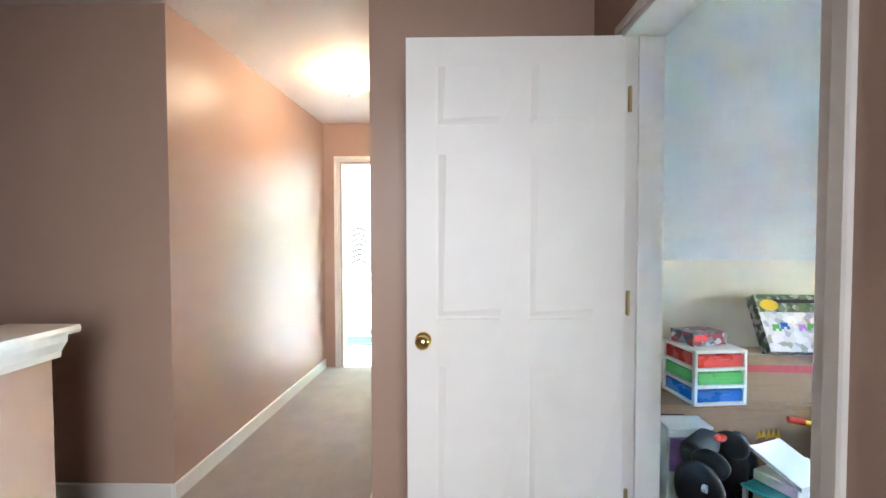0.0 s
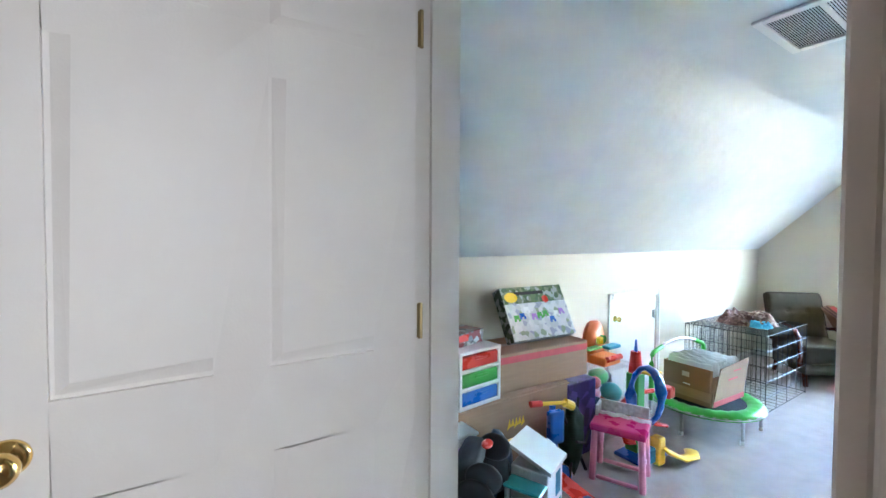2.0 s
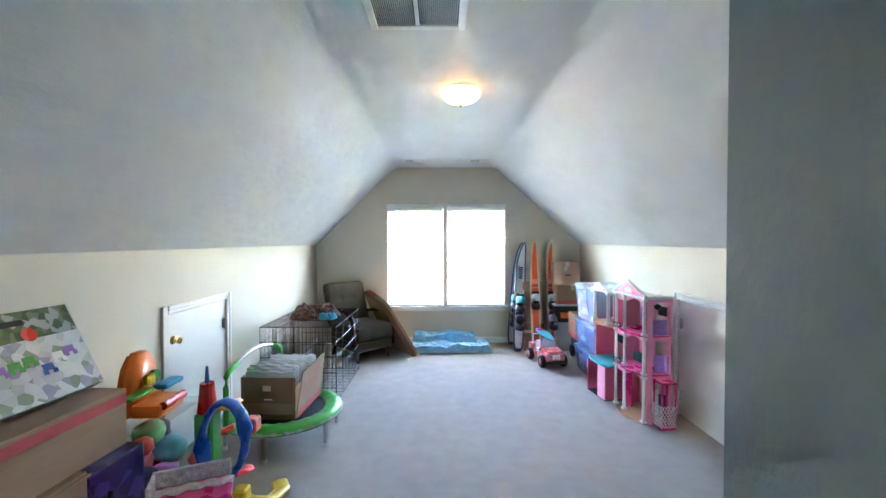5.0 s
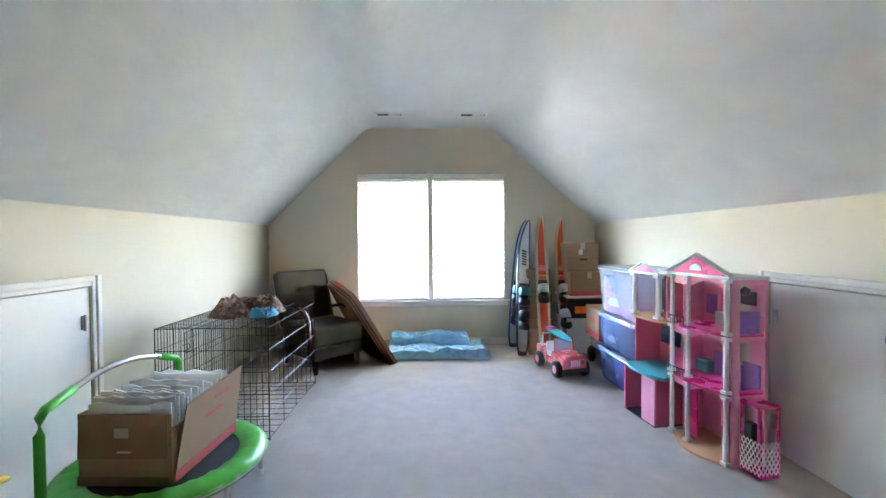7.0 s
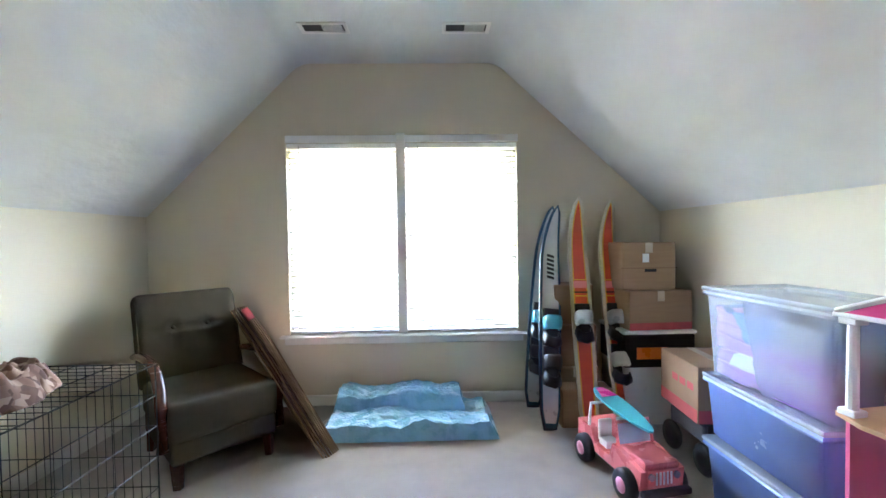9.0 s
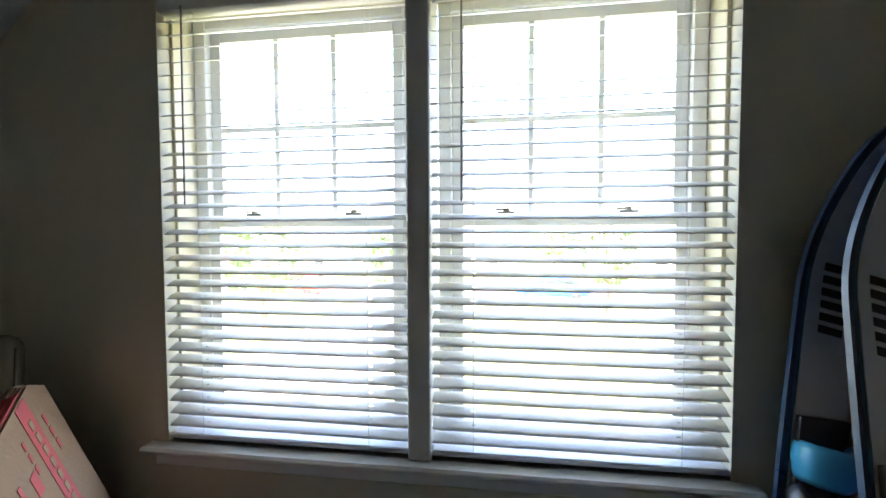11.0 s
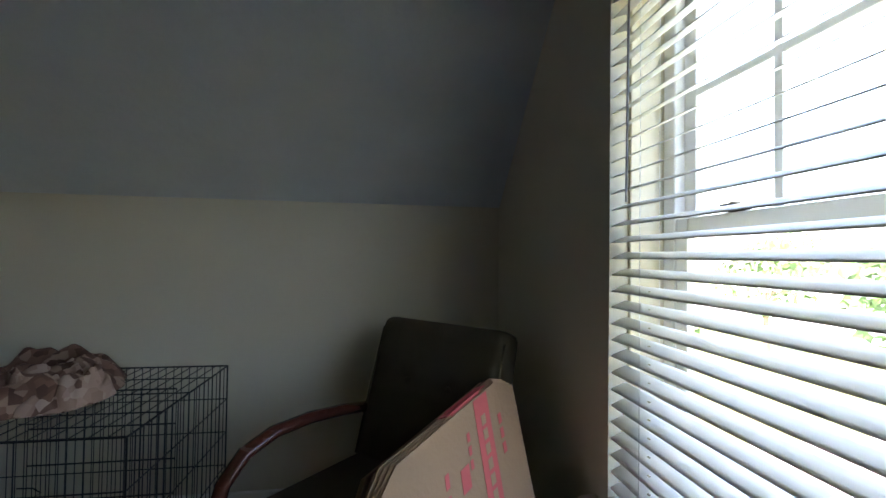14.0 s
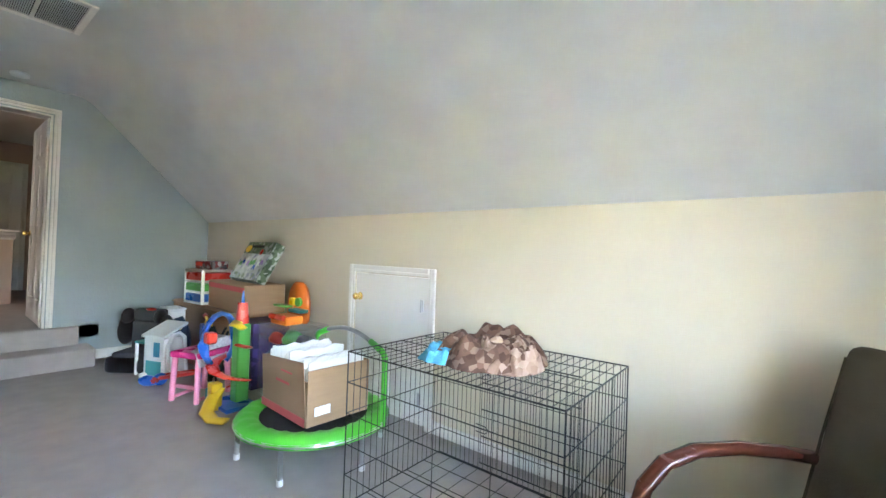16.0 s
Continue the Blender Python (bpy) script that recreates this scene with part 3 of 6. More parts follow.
def access_door(name, x0, x1, ztop, y, side, handle, label):
    """Low flush door in a knee wall; side is +1 where the room lies towards +y."""
    d = thing(name, (x0, y, 0.0), 0, label, "door")
    d["kind"] = "structure"
    w = x1 - x0
    yy = lambda a: a * side
    part("door_leaf", box_bm(0.006, w - 0.006, min(yy(-0.035), yy(-0.002)), max(yy(-0.035), yy(-0.002)), 0.02, ztop - 0.006, 0.003), WHITE, d)
    bm = bmesh.new()
    for a0, a1, th in ((-0.06, -0.026, 0.02), (-0.0255, 0.0, 0.013), (w + 0.026, w + 0.06, 0.02), (w, w + 0.0255, 0.013)):
        box_bm(a0, a1, min(0, yy(th)), max(0, yy(th)), 0.0, ztop + 0.06, 0.004, bm)
    box_bm(0.0005, w - 0.0005, min(0, yy(0.019)), max(0, yy(0.019)), ztop + 0.026, ztop + 0.0595, 0.004, bm)
    box_bm(0.0005, w - 0.0005, min(0, yy(0.0125)), max(0, yy(0.0125)), ztop, ztop + 0.0255, 0.004, bm)
    part("casing", bm, TRIM, d, "white moulded casing")
    m = Matrix.Translation((handle, 0, ztop - 0.19)) @ pose(0, 0, 0, -90 * side, 0, 0)
    part("door_knob", lathe(knob_bm(), m=m), BRASS, d, "small brass knob", True)
    hx = w - handle
    for z in (ztop - 0.2, 0.2):
        bm = box_bm(hx - 0.012, hx + 0.012, min(yy(0.0), yy(0.012)), max(yy(0.0), yy(0.012)), z - 0.04, z + 0.04, 0.002)
        rod((hx, yy(0.016), z - 0.045), (hx, yy(0.016), z + 0.045), 0.006, bm, 8)
        part("hinge", bm, STEEL, d, "grey steel hinge")
    return d


access_door("door_2", AL0, AL1, AZ, YL, -1, 0.06, "low white access door in the knee wall, closed")
access_door("door_3", AR0, AR1, 1.03, YR, 1, 0.06, "low white access door beside the doll house, closed")

# unseen boards added to stop daylight leaking round the access doors
structure("wall_attic_left", box_bm(AL0 - 0.2, AL1 + 0.2, YL + 0.122, YL + 0.16, 0, KN - 0.15), CARD, "unseen board blocking light behind the access door", "wall")
structure("wall_attic_right", box_bm(AR0 - 0.2, AR1 + 0.2, YR - 0.16, YR - 0.122, 0, KN - 0.15), CARD, "unseen board blocking light behind the access door", "wall")
# ---- ceiling fittings, switch ----
v = thing("ceiling_vent", (3.2, 0.3, CL), 0, "white metal return air grille in the ceiling", "vent")
bm = bmesh.new()
for a in ((-0.27, 0.27, -0.245, -0.205), (-0.27, 0.27, 0.205, 0.245), (-0.27, -0.225, -0.2045, 0.2045), (0.225, 0.27, -0.2045, 0.2045)):
    box_bm(*a, -0.014, 0.0, 0.004, bm)
part("frame", bm, WHITE, v)
part("divider", box_bm(-0.2245, 0.2245, -0.01, 0.01, -0.011, -0.001), WHITE, v)
# no duct is built: a dark sheet paints its shade between the louvres
part("backing", box_bm(-0.2245, 0.2245, -0.2045, 0.2045, -0.0015, -0.0005), GREY, v, "dark sheet for the unlit duct behind the grille")
STEELG = mat("grey grille metal", (0.58, 0.60, 0.61), 0.5, 0.0)
me = finish("louvre", box_bm(-0.2235, 0.2235, -0.0048, 0.0048, -0.0006, 0.0006), STEELG, False)
for i in range(41):
    y = -0.196 + i * 0.0098
    if abs(y) < 0.012:
        continue
    s = new("louvre", me)
    s.parent = v
    s.matrix_basis = pose(0, y, -0.0065, 38, 0, 0)


def dome_light(name, x, y, z, r, label):
    f = thing(name, (x, y, z), 0, label, "lamp")
    part("base", lathe([(r * 0.8, 0), (r * 0.86, -0.006), (r * 0.86, -0.018), (r * 0.80, -0.022)], n=32), TRIM, f, "white metal pan", True)
    prof = [(r * 0.95, -0.018)] + [(r * math.cos(radians(a)), -0.026 - r * 0.55 * math.sin(radians(a))) for a in (0, 15, 30, 45, 60, 75, 86)]
    dm = part("shade", lathe(prof, n=32), DOME, f, "lit frosted glass dome", True)
    dm.visible_shadow = False
    part("finial", lathe([(0.009, -0.037 - r * 0.51), (0.011, -0.045 - r * 0.52), (0.004, -0.056 - r * 0.52)], n=12), OLDBRASS, f, "", True)
    return f


dome_light("ceiling_light", 4.33, 0.04, CL, 0.15, "lit dome ceiling light with frosted glass")
dome_light("ceiling_light", -0.2, 1.96, HC, 0.165, "lit dome ceiling light in the hallway")


def register(x, y):
    r = thing("ceiling_register", (x, y, CL), 0, "small white supply air register in the ceiling", "vent", "registers by the window")
    bm = bmesh.new()
    for a in ((-0.07, 0.07, -0.155, -0.13), (-0.07, 0.07, 0.13, 0.155), (-0.07, -0.045, -0.1295, 0.1295), (0.045, 0.07, -0.1295, 0.1295)):
        box_bm(*a, -0.008, 0, 0.002, bm)
    part("frame", bm, WHITE, r)
    # black sheet on the solid ceiling, standing for shade inside the register
    part("backing", box_bm(-0.0445, 0.0445, -0.1295, 0.1295, -0.0015, -0.0005), BLACK, r, "black sheet for the unlit opening")
    for i in range(7):
        part("vane", box_bm(-0.042 + i * 0.0135, -0.040 + i * 0.0135, -0.12, 0.01, -0.0065, -0.0018), WHITE, r)
    return r


register(6.99, 0.56)
register(6.99, -0.35)
sd = thing("smoke_detector", (1.60, 0.38, CL), 0, "round white smoke detector on the ceiling", "detector")
part("body", lathe([(0.06, 0), (0.065, -0.012), (0.06, -0.03), (0.03, -0.038)]), PLAST, sd, "", True)
sw = thing("light_switch", (1.65, YP, 1.31), 0, "white double toggle light switch plate", "switch")
part("plate", box_bm(-0.058, 0.058, 0.0, 0.006, -0.058, 0.058, 0.003), PLAST, sw)
for x in (-0.023, 0.023):
    t = part("toggle", box_bm(x - 0.005, x + 0.005, 0.0062, 0.018, -0.004, 0.012, 0.002), PLAST, sw)
    for z in (-0.03, 0.03):
        part("screw", rod((x, 0.0055, z), (x, 0.0075, z), 0.003, n=8), STEEL, sw)

# ---- the hall ----
HX, HY, HE = -0.77, 1.06, 3.15        # hallway left wall, its corner, its end
EX, EY = 0.14, 0.955                  # corner of the wall behind the door
bm = box_bm(-3.0, XD + 0.0, -3.0, HY, HF - 0.12, HF)
box_bm(HX - 0.1, EX + 0.1, HY, HE, HF - 0.12, HF, bm=bm)
structure("floor_hall", bm, CARPET, "beige grey carpet of the upstairs hall", "carpet")
structure("ceiling_hall", box_bm(-3.1, XH, -3.1, HE + 0.05, HC, HC + 0.1), HCEIL, "warm white hall ceiling", "ceiling")
structure("wall_hall_left", prism([(-0.865, HY, HF), (-0.755, HE, HF), (-0.9, HE, HF), (-0.98, HY, HF)], (0, 0, HC - HF)), MAUVE, "pink beige hallway wall with a soft sheen", "wall")
structure("wall_hall_front", box_bm(-3.0, -0.98, HY, HY + 0.12, HF, HC), MAUVE, "pink beige hall wall", "wall")
structure("wall_behind_door", box_bm(EX, XH + 0.06, EY, EY + 0.12, HF, HC), MAUVE, "pink beige wall behind the open door", "wall")
structure("wall_hall_right", box_bm(EX, EX + 0.12, EY + 0.12, HE, HF, HC), MAUVE, "pink beige hallway wall", "wall")
structure("wall_hall_back", box_bm(-3.0, XH, -3.1, -3.0, HF, HC), MAUVE, "pink beige hall wall", "wall")
structure("wall_hall_far", box_bm(-3.12, -3.0, -3.1, HY + 0.12, HF, HC), MAUVE, "pink beige hall wall with a white door", "wall")
BX0, BX1 = -0.585, 0.06
BZ = HF + 2.04
bm = box_bm(HX - 0.12, BX0, HE, HE + 0.12, HF, HC)
box_bm(BX1, EX + 0.12, HE, HE + 0.12, HF, HC, bm=bm)
box_bm(BX0, BX1, HE, HE + 0.12, BZ, HC, bm=bm)
structure("wall_hall_end", bm, MAUVE, "pink beige end wall with the bathroom doorway", "wall")
casing("trim_bath", "y", HE, -1, BX0, BX1, HF, BZ, "white casing round the bathroom doorway", 0.06)
bm = box_bm(BX0, BX0 + 0.016, HE + 0.001, HE + 0.119, HF, BZ)
box_bm(BX1 - 0.016, BX1, HE + 0.001, HE + 0.119, HF, BZ, bm=bm)
box_bm(BX0 + 0.016, BX1 - 0.016, HE + 0.001, HE + 0.119, BZ - 0.016, BZ, bm=bm)
structure("jamb_bath", bm, TRIM, "white painted jamb of the bathroom doorway", "trim")
structure("baseboard_hall_left", prism([(-0.867, HY - 0.014, HF), (-0.755, HE - 0.02, HF), (-0.741, HE - 0.02, HF), (-0.851, HY - 0.014, HF)], (0, 0, 0.085)), TRIM, BASE, "trim")
board(-2.98, -0.868, HY - 0.014, HY, HF + 0.002, HF + 0.085, "baseboard_hall_front", BASE)
board(EX - 0.014, EX, EY - 0.014, HE - 0.02, HF + 0.002, HF + 0.085, "baseboard_hall_right", BASE)
board(EX, XH - 0.01, EY - 0.014, EY, HF + 0.002, HF + 0.085, "baseboard_behind_door", BASE)
# half wall at the stair
structure("half_wall", box_bm(-1.19, -1.03, -2.98, 0.62, HF, 1.225), MAUVE, "low painted half wall beside the stairwell", "wall")
bm = prism([(-1.255, -2.98, 1.292), (-0.965, -2.98, 1.292), (-0.96, -2.98, 1.305), (-0.965, -2.98, 1.322), (-1.255, -2.98, 1.322), (-1.26, -2.98, 1.305)], (0, 3.655, 0))
prism([(-1.03, -2.98, 1.2), (-1.012, -2.98, 1.2), (-1.008, -2.98, 1.225), (-0.985, -2.98, 1.262), (-0.98, -2.98, 1.291), (-1.03, -2.98, 1.291)], (0, 3.62, 0), bm)
prism([(-1.19, 0.62, 1.2), (-1.19, 0.638, 1.2), (-1.19, 0.642, 1.225), (-1.19, 0.66, 1.262), (-1.19, 0.665, 1.291), (-1.19, 0.62, 1.291)], (0.16, 0, 0), bm)
structure("half_wall_cap", bm, TRIM, "white moulded cap on the half wall", "trim")
d4 = thing("door_4", (-2.998, 0.86, HF + 0.01), 0, "white six panel door across the hall, closed", "door")
d4["kind"] = "structure"
bm = six_panel(0.76, 2.03, 0.03)
bmesh.ops.transform(bm, matrix=pose(0.03, 0, 0, 0, 0, -90), verts=bm.verts)
part("door_leaf", bm, WHITE, d4)
part("door_knob", lathe(knob_bm(), m=pose(0.034, -0.70, 0.9, 0, 90, 0)), BRASS, d4, "brass knob", True)
casing("trim_door_far", "x", -3.0, 1, 0.10, 0.86, HF, HF + 2.04, "white casing round the far hall door", 0.06)

# ---- the bathroom beyond the hallway ----
bm = box_bm(-1.4, 0.9, HE + 0.0, 5.0, HF - 0.1, HF - 0.002)
structure("floor_bath", bm, BATHFL, "pale tiled bathroom floor", "floor")
bm = box_bm(-1.5, 1.0, 4.95, 5.05, HF, HC)
box_bm(-1.5, -1.4, HE + 0.12, 4.95, HF, HC, bm=bm)
box_bm(0.9, 1.0, HE + 0.12, 4.95, HF, HC, bm=bm)
structure("wall_bath", bm, BATHW, "pale aqua bathroom walls", "wall")
structure("ceiling_bath", box_bm(-1.5, 1.0, HE + 0.06, 5.05, HC, HC + 0.1), HCEIL, "white bathroom ceiling", "ceiling")
va = thing("vanity_cabinet", (-0.55, 4.66, HF), 0, "white bathroom vanity with panelled doors", "cabinet")
part("body", box_bm(-0.75, 0.75, -0.22, 0.28, 0.08, 0.78, 0.004), WHITE, va)
part("plinth", box_bm(-0.75, 0.75, -0.15, 0.28, 0, 0.08), TAN, va, "brown toe board")
part("countertop", box_bm(-0.78, 0.78, -0.25, 0.285, 0.78, 0.81, 0.006), PLAST, va, "white moulded top")
for x0 in (-0.72, -0.23, 0.26):
    p = part("cabinet_door", box_bm(x0, x0 + 0.46, -0.24, -0.221, 0.12, 0.56, 0.004), WHITE, va)
    part("panel", box_bm(x0 + 0.06, x0 + 0.40, -0.247, -0.2405, 0.18, 0.50, 0.003), WHITE, p)
    part("pull", rod((x0 + 0.04, -0.262, 0.52), (x0 + 0.04, -0.24, 0.52), 0.011, n=10), STEEL, p, "steel knob")
    part("drawer_front", box_bm(x0, x0 + 0.46, -0.24, -0.221, 0.59, 0.75, 0.004), WHITE, va)
bmt = thing("bath_mat", (-0.55, 4.16, HF - 0.002), 0, "dark blue cotton bath mat on the tiles", "rug")
part("pile", box_bm(-0.35, 0.35, -0.2, 0.2, 0, 0.02, 0.008), MATBLUE, bmt)
tw = thing("wall_art", (-0.80, 4.948, 1.5), 0, "black and white striped canvas on the wall", "picture")
part("canvas", box_bm(-0.14, 0.14, -0.03, 0, -0.28, 0.28, 0.003), PAPER, tw)
for i in range(7):
    z = -0.22 + i * 0.075
    part("stripe", prism([(-0.12, -0.032, z), (0.0, -0.032, z + 0.05), (0.12, -0.032, z - 0.01), (0.12, -0.032, z + 0.02), (0.0, -0.032, z + 0.085), (-0.12, -0.032, z + 0.03)], (0, 0.0015, 0)), INK, tw)

# ---- outside the window ----
GZ = -3.1
structure("ground", box_bm(-400, 900, -700, 700, GZ - 0.3, GZ), GRASS, "mown green lawn round the house", "lawn")
structure("road", box_bm(31, 39, -400, 400, GZ, GZ + 0.02), ROADM, "pale concrete street across the lawn", "road")
structure("driveway", box_bm(12.5, 30.9, 3.0, 8.5, GZ, GZ + 0.015), ROADM, "pale concrete driveway", "road")


def house(x, y, w, d, h, roof, label):
    """A two storey house with a gable roof; its front looks towards -x."""
    hs = thing("house", (x, y, GZ), 0, label, "house", "houses across the street")
    part("wall", box_bm(0, d, -w / 2, w / 2, 0, h), SIDING, hs)
    part("roof", prism([(-0.5, -w / 2 - 0.4, h), (d / 2, -w / 2 - 0.4, h + roof), (d + 0.5, -w / 2 - 0.4, h)], (0, w + 0.8, 0)), ROOFM, hs, "grey shingled gable roof")
    for zz in (0.9, 3.6):
        if zz + 1.5 > h:
            continue
        for i in range(3):
            yy = -w / 2 + w * (i + 0.5) / 3
            wd = part("window", box_bm(-0.06, 0.0, yy - 0.55, yy + 0.55, zz, zz + 1.4), PLAST, hs)
            part("pane", box_bm(-0.08, -0.061, yy - 0.47, yy + 0.47, zz + 0.08, zz + 1.32), DARKGL, wd)
    return hs


house(46, 22, 12, 9, 3.4, 2.2, "white sided single storey house with a grey roof")
house(48, 4, 11, 9, 3.2, 2.4, "white sided house with a grey shingled roof")
house(46, -15, 13, 9, 3.4, 2.2, "white sided house across the street")
house(50, 42, 12, 9, 3.4, 2.4, "white sided house far along the street")


def tree(x, y, h, r, seed):
    rnd = random.Random(seed)
    t = thing("tree", (x, y, GZ), rnd.uniform(0, 360), "leafy green deciduous tree on the lawn", "tree", "street trees")
    bm = rod((0, 0, 0), (0.05, 0, h * 0.55), 0.14, n=8, r2=0.07)
    for i in range(6):
        a = i * 1.05 + rnd.random()
        rod((0.03, 0, h * (0.3 + 0.04 * i)), (math.cos(a) * r * 0.6, math.sin(a) * r * 0.6, h * (0.55 + 0.06 * i)), 0.05, bm, 6, 0.02)
    part("trunk", bm, BARK, t)
    bm = bmesh.new()
    for i in range(420):
        a, u = rnd.uniform(0, 6.283), rnd.uniform(-1, 1)
        q = r * (0.55 + 0.5 * rnd.random()) * math.sqrt(1 - u * u)
        c = Vector((q * math.cos(a), q * math.sin(a), h * 0.68 + u * h * 0.34))
        s = rnd.uniform(0.12, 0.26)
        e = Euler((rnd.uniform(0, 6), rnd.uniform(0, 6), 0)).to_matrix()
        vs = [bm.verts.new(c + e @ Vector(p)) for p in ((-s, 0, 0), (0, -s * 0.6, 0.02), (s, 0, 0), (0, s * 0.6, 0.04))]
        bm.faces.new(vs)
    part("crown", bm, LEAF, t)
    return t


for i, (x, y, h, r) in enumerate(((22, 9.5, 5.0, 1.8), (27, 5.0, 4.4, 1.6), (29, -6, 4.6, 1.7), (25, 17, 5.2, 2.0), (44, 12.5, 6.5, 2.4), (43, -5, 6.0, 2.2), (16, 13, 2.6, 1.6), (44, 32, 7, 2.6))):
    tree(x, y, h, r, i)


def car(x, y, rz, paint, label):
    c = thing("car", (x, y, GZ + 0.02), rz, label, "car", "cars on the street")
    bm = prism([(-2.2, -0.85, 0.35), (2.2, -0.85, 0.35), (2.25, -0.85, 0.75), (1.3, -0.85, 0.9), (0.6, -0.85, 1.42), (-1.2, -0.85, 1.42), (-2.0, -0.85, 0.95), (-2.25, -0.85, 0.8)], (0, 1.7, 0))
    part("body", bm, paint, c)
    part("side_window", prism([(-1.5, -0.86, 0.98), (0.9, -0.86, 0.98), (0.5, -0.86, 1.34), (-1.1, -0.86, 1.34)], (0, 1.72, 0)), DARKGL, c, "dark glass")
    for xx in (-1.4, 1.4):
        for yy in (-0.8, 0.8):
            part("wheel", rod((xx, yy - 0.1, 0.32), (xx, yy + 0.1, 0.32), 0.32, n=16), BLACK, c)
    return c


car(33, 14.0, 90, RED, "red car parked on the street")
car(41.5, 8.0, 90, PLAST, "white car parked across the street")
car(33, -3.5, 90, BLUEP, "blue car parked on the street")
car(41.5, 18.0, 90, BLACK, "dark car parked across the street")


# ---- things in the attic room ----


def carton(name, x0, x1, y0, y1, z0, z1, label, rz=0.0, material=None, tape=True, group="", stripe=None, flaps=True):
    """A closed cardboard box with a seam, tape and slightly proud top flaps."""
    material = material or CARD
    w, d, h = (x1 - x0) / 2, (y1 - y0) / 2, z1 - z0
    b = thing(name, ((x0 + x1) / 2, (y0 + y1) / 2, z0), rz, label, "box", group)
    bm = box_bm(-w, w, -d, d, 0, h - 0.004, 0.006, seg=2)
    part("body", bm, material, b)
    if flaps:
        bm = box_bm(-w + 0.002, w - 0.002, -d + 0.002, -0.002, h - 0.004, h, 0.001)
        part("flap", bm, material, b)
        bm = box_bm(-w + 0.002, w - 0.002, 0.002, d - 0.002, h - 0.004, h + 0.001, 0.001)
        part("flap", bm, material, b)
    if tape:
        bm = box_bm(-w * 0.98, w * 0.98, -0.025, 0.025, h + 0.0012, h + 0.0022)
        box_bm(-w - 0.0012, -w - 0.0002, -0.025, 0.025, h - 0.07, h, bm=bm)
        part("tape", bm, TAPE, b, "strip of packing tape")
    if stripe:
        z, hh = stripe
        bm = box_bm(-w + 0.004, w - 0.004, -d - 0.0012, -d - 0.0003, z, z + hh)
        box_bm(-w - 0.0012, -w - 0.0003, -d + 0.004, d - 0.004, z, z + hh, bm=bm)
        part("stripe", bm, REDINK, b, "printed dark red band")
    return b


# --- dog crate ---
def dog_crate():
    c = thing("dog_crate", (5.19, 1.185, 0.0), 0, "large black wire dog crate standing on the carpet", "crate")
    L, W, H = 1.06, 0.72, 0.735
    r, rr = 0.0019, 0.0034

    def panel(nm, f, a, b, na, nb, label=""):
        bm = bmesh.new()
        for i in range(na + 1):
            u = a * i / na
            rod(f(u, 0), f(u, b), rr if i in (0, na) else r, bm, 5)
        for j in range(nb + 1):
            v = b * j / nb
            rod(f(0, v), f(a, v), rr if j in (0, nb) else r * 1.25, bm, 5)
        return part(nm, bm, WIRE, c, label)
    z0 = 0.012
    panel("top_panel", lambda u, v: (u, v, H), L, W, 22, 4)
    panel("bottom_panel", lambda u, v: (u, v, z0), L, W, 11, 5)
    panel("back_panel", lambda u, v: (u, W, z0 + v), L, H - z0, 34, 5)
    panel("front_panel", lambda u, v: (u, 0, z0 + v), L, H - z0, 4, 5)
    panel("end_panel", lambda u, v: (0, u, z0 + v), W, H - z0, 18, 5)
    panel("end_panel", lambda u, v: (L, u, z0 + v), W, H - z0, 18, 5)
    bm = bmesh.new()
    for u0, u1 in ((0.30, 0.86),):
        for i in range(17):
            u = u0 + (u1 - u0) * i / 16
            rod((u, W - 0.012, 0.05), (u, W - 0.012, H - 0.09), r, bm, 5)
        for j in range(5):
            v = 0.05 + (H - 0.14) * j / 4
            rod((u0, W - 0.012, v), (u1, W - 0.012, v), rr, bm, 5)
    part("door_panel", bm, WIRE, c, "wire crate door")
    for z in (0.22, 0.52):
        bm = tube([(0.27, W - 0.016, z), (0.33, W - 0.02, z), (0.36, W - 0.02, z + 0.02), (0.33, W - 0.02, z + 0.04), (0.27, W - 0.016, z + 0.04)], 0.003, n=5)
        part("latch", bm, WIRE, c, "slide bolt latch")
    for x in (0, L):
        for y in (0, W):
            part("foot", rod((x, y, 0), (x, y, 0.012), 0.006, n=8), BLACK, c)
    return c


dog_crate()


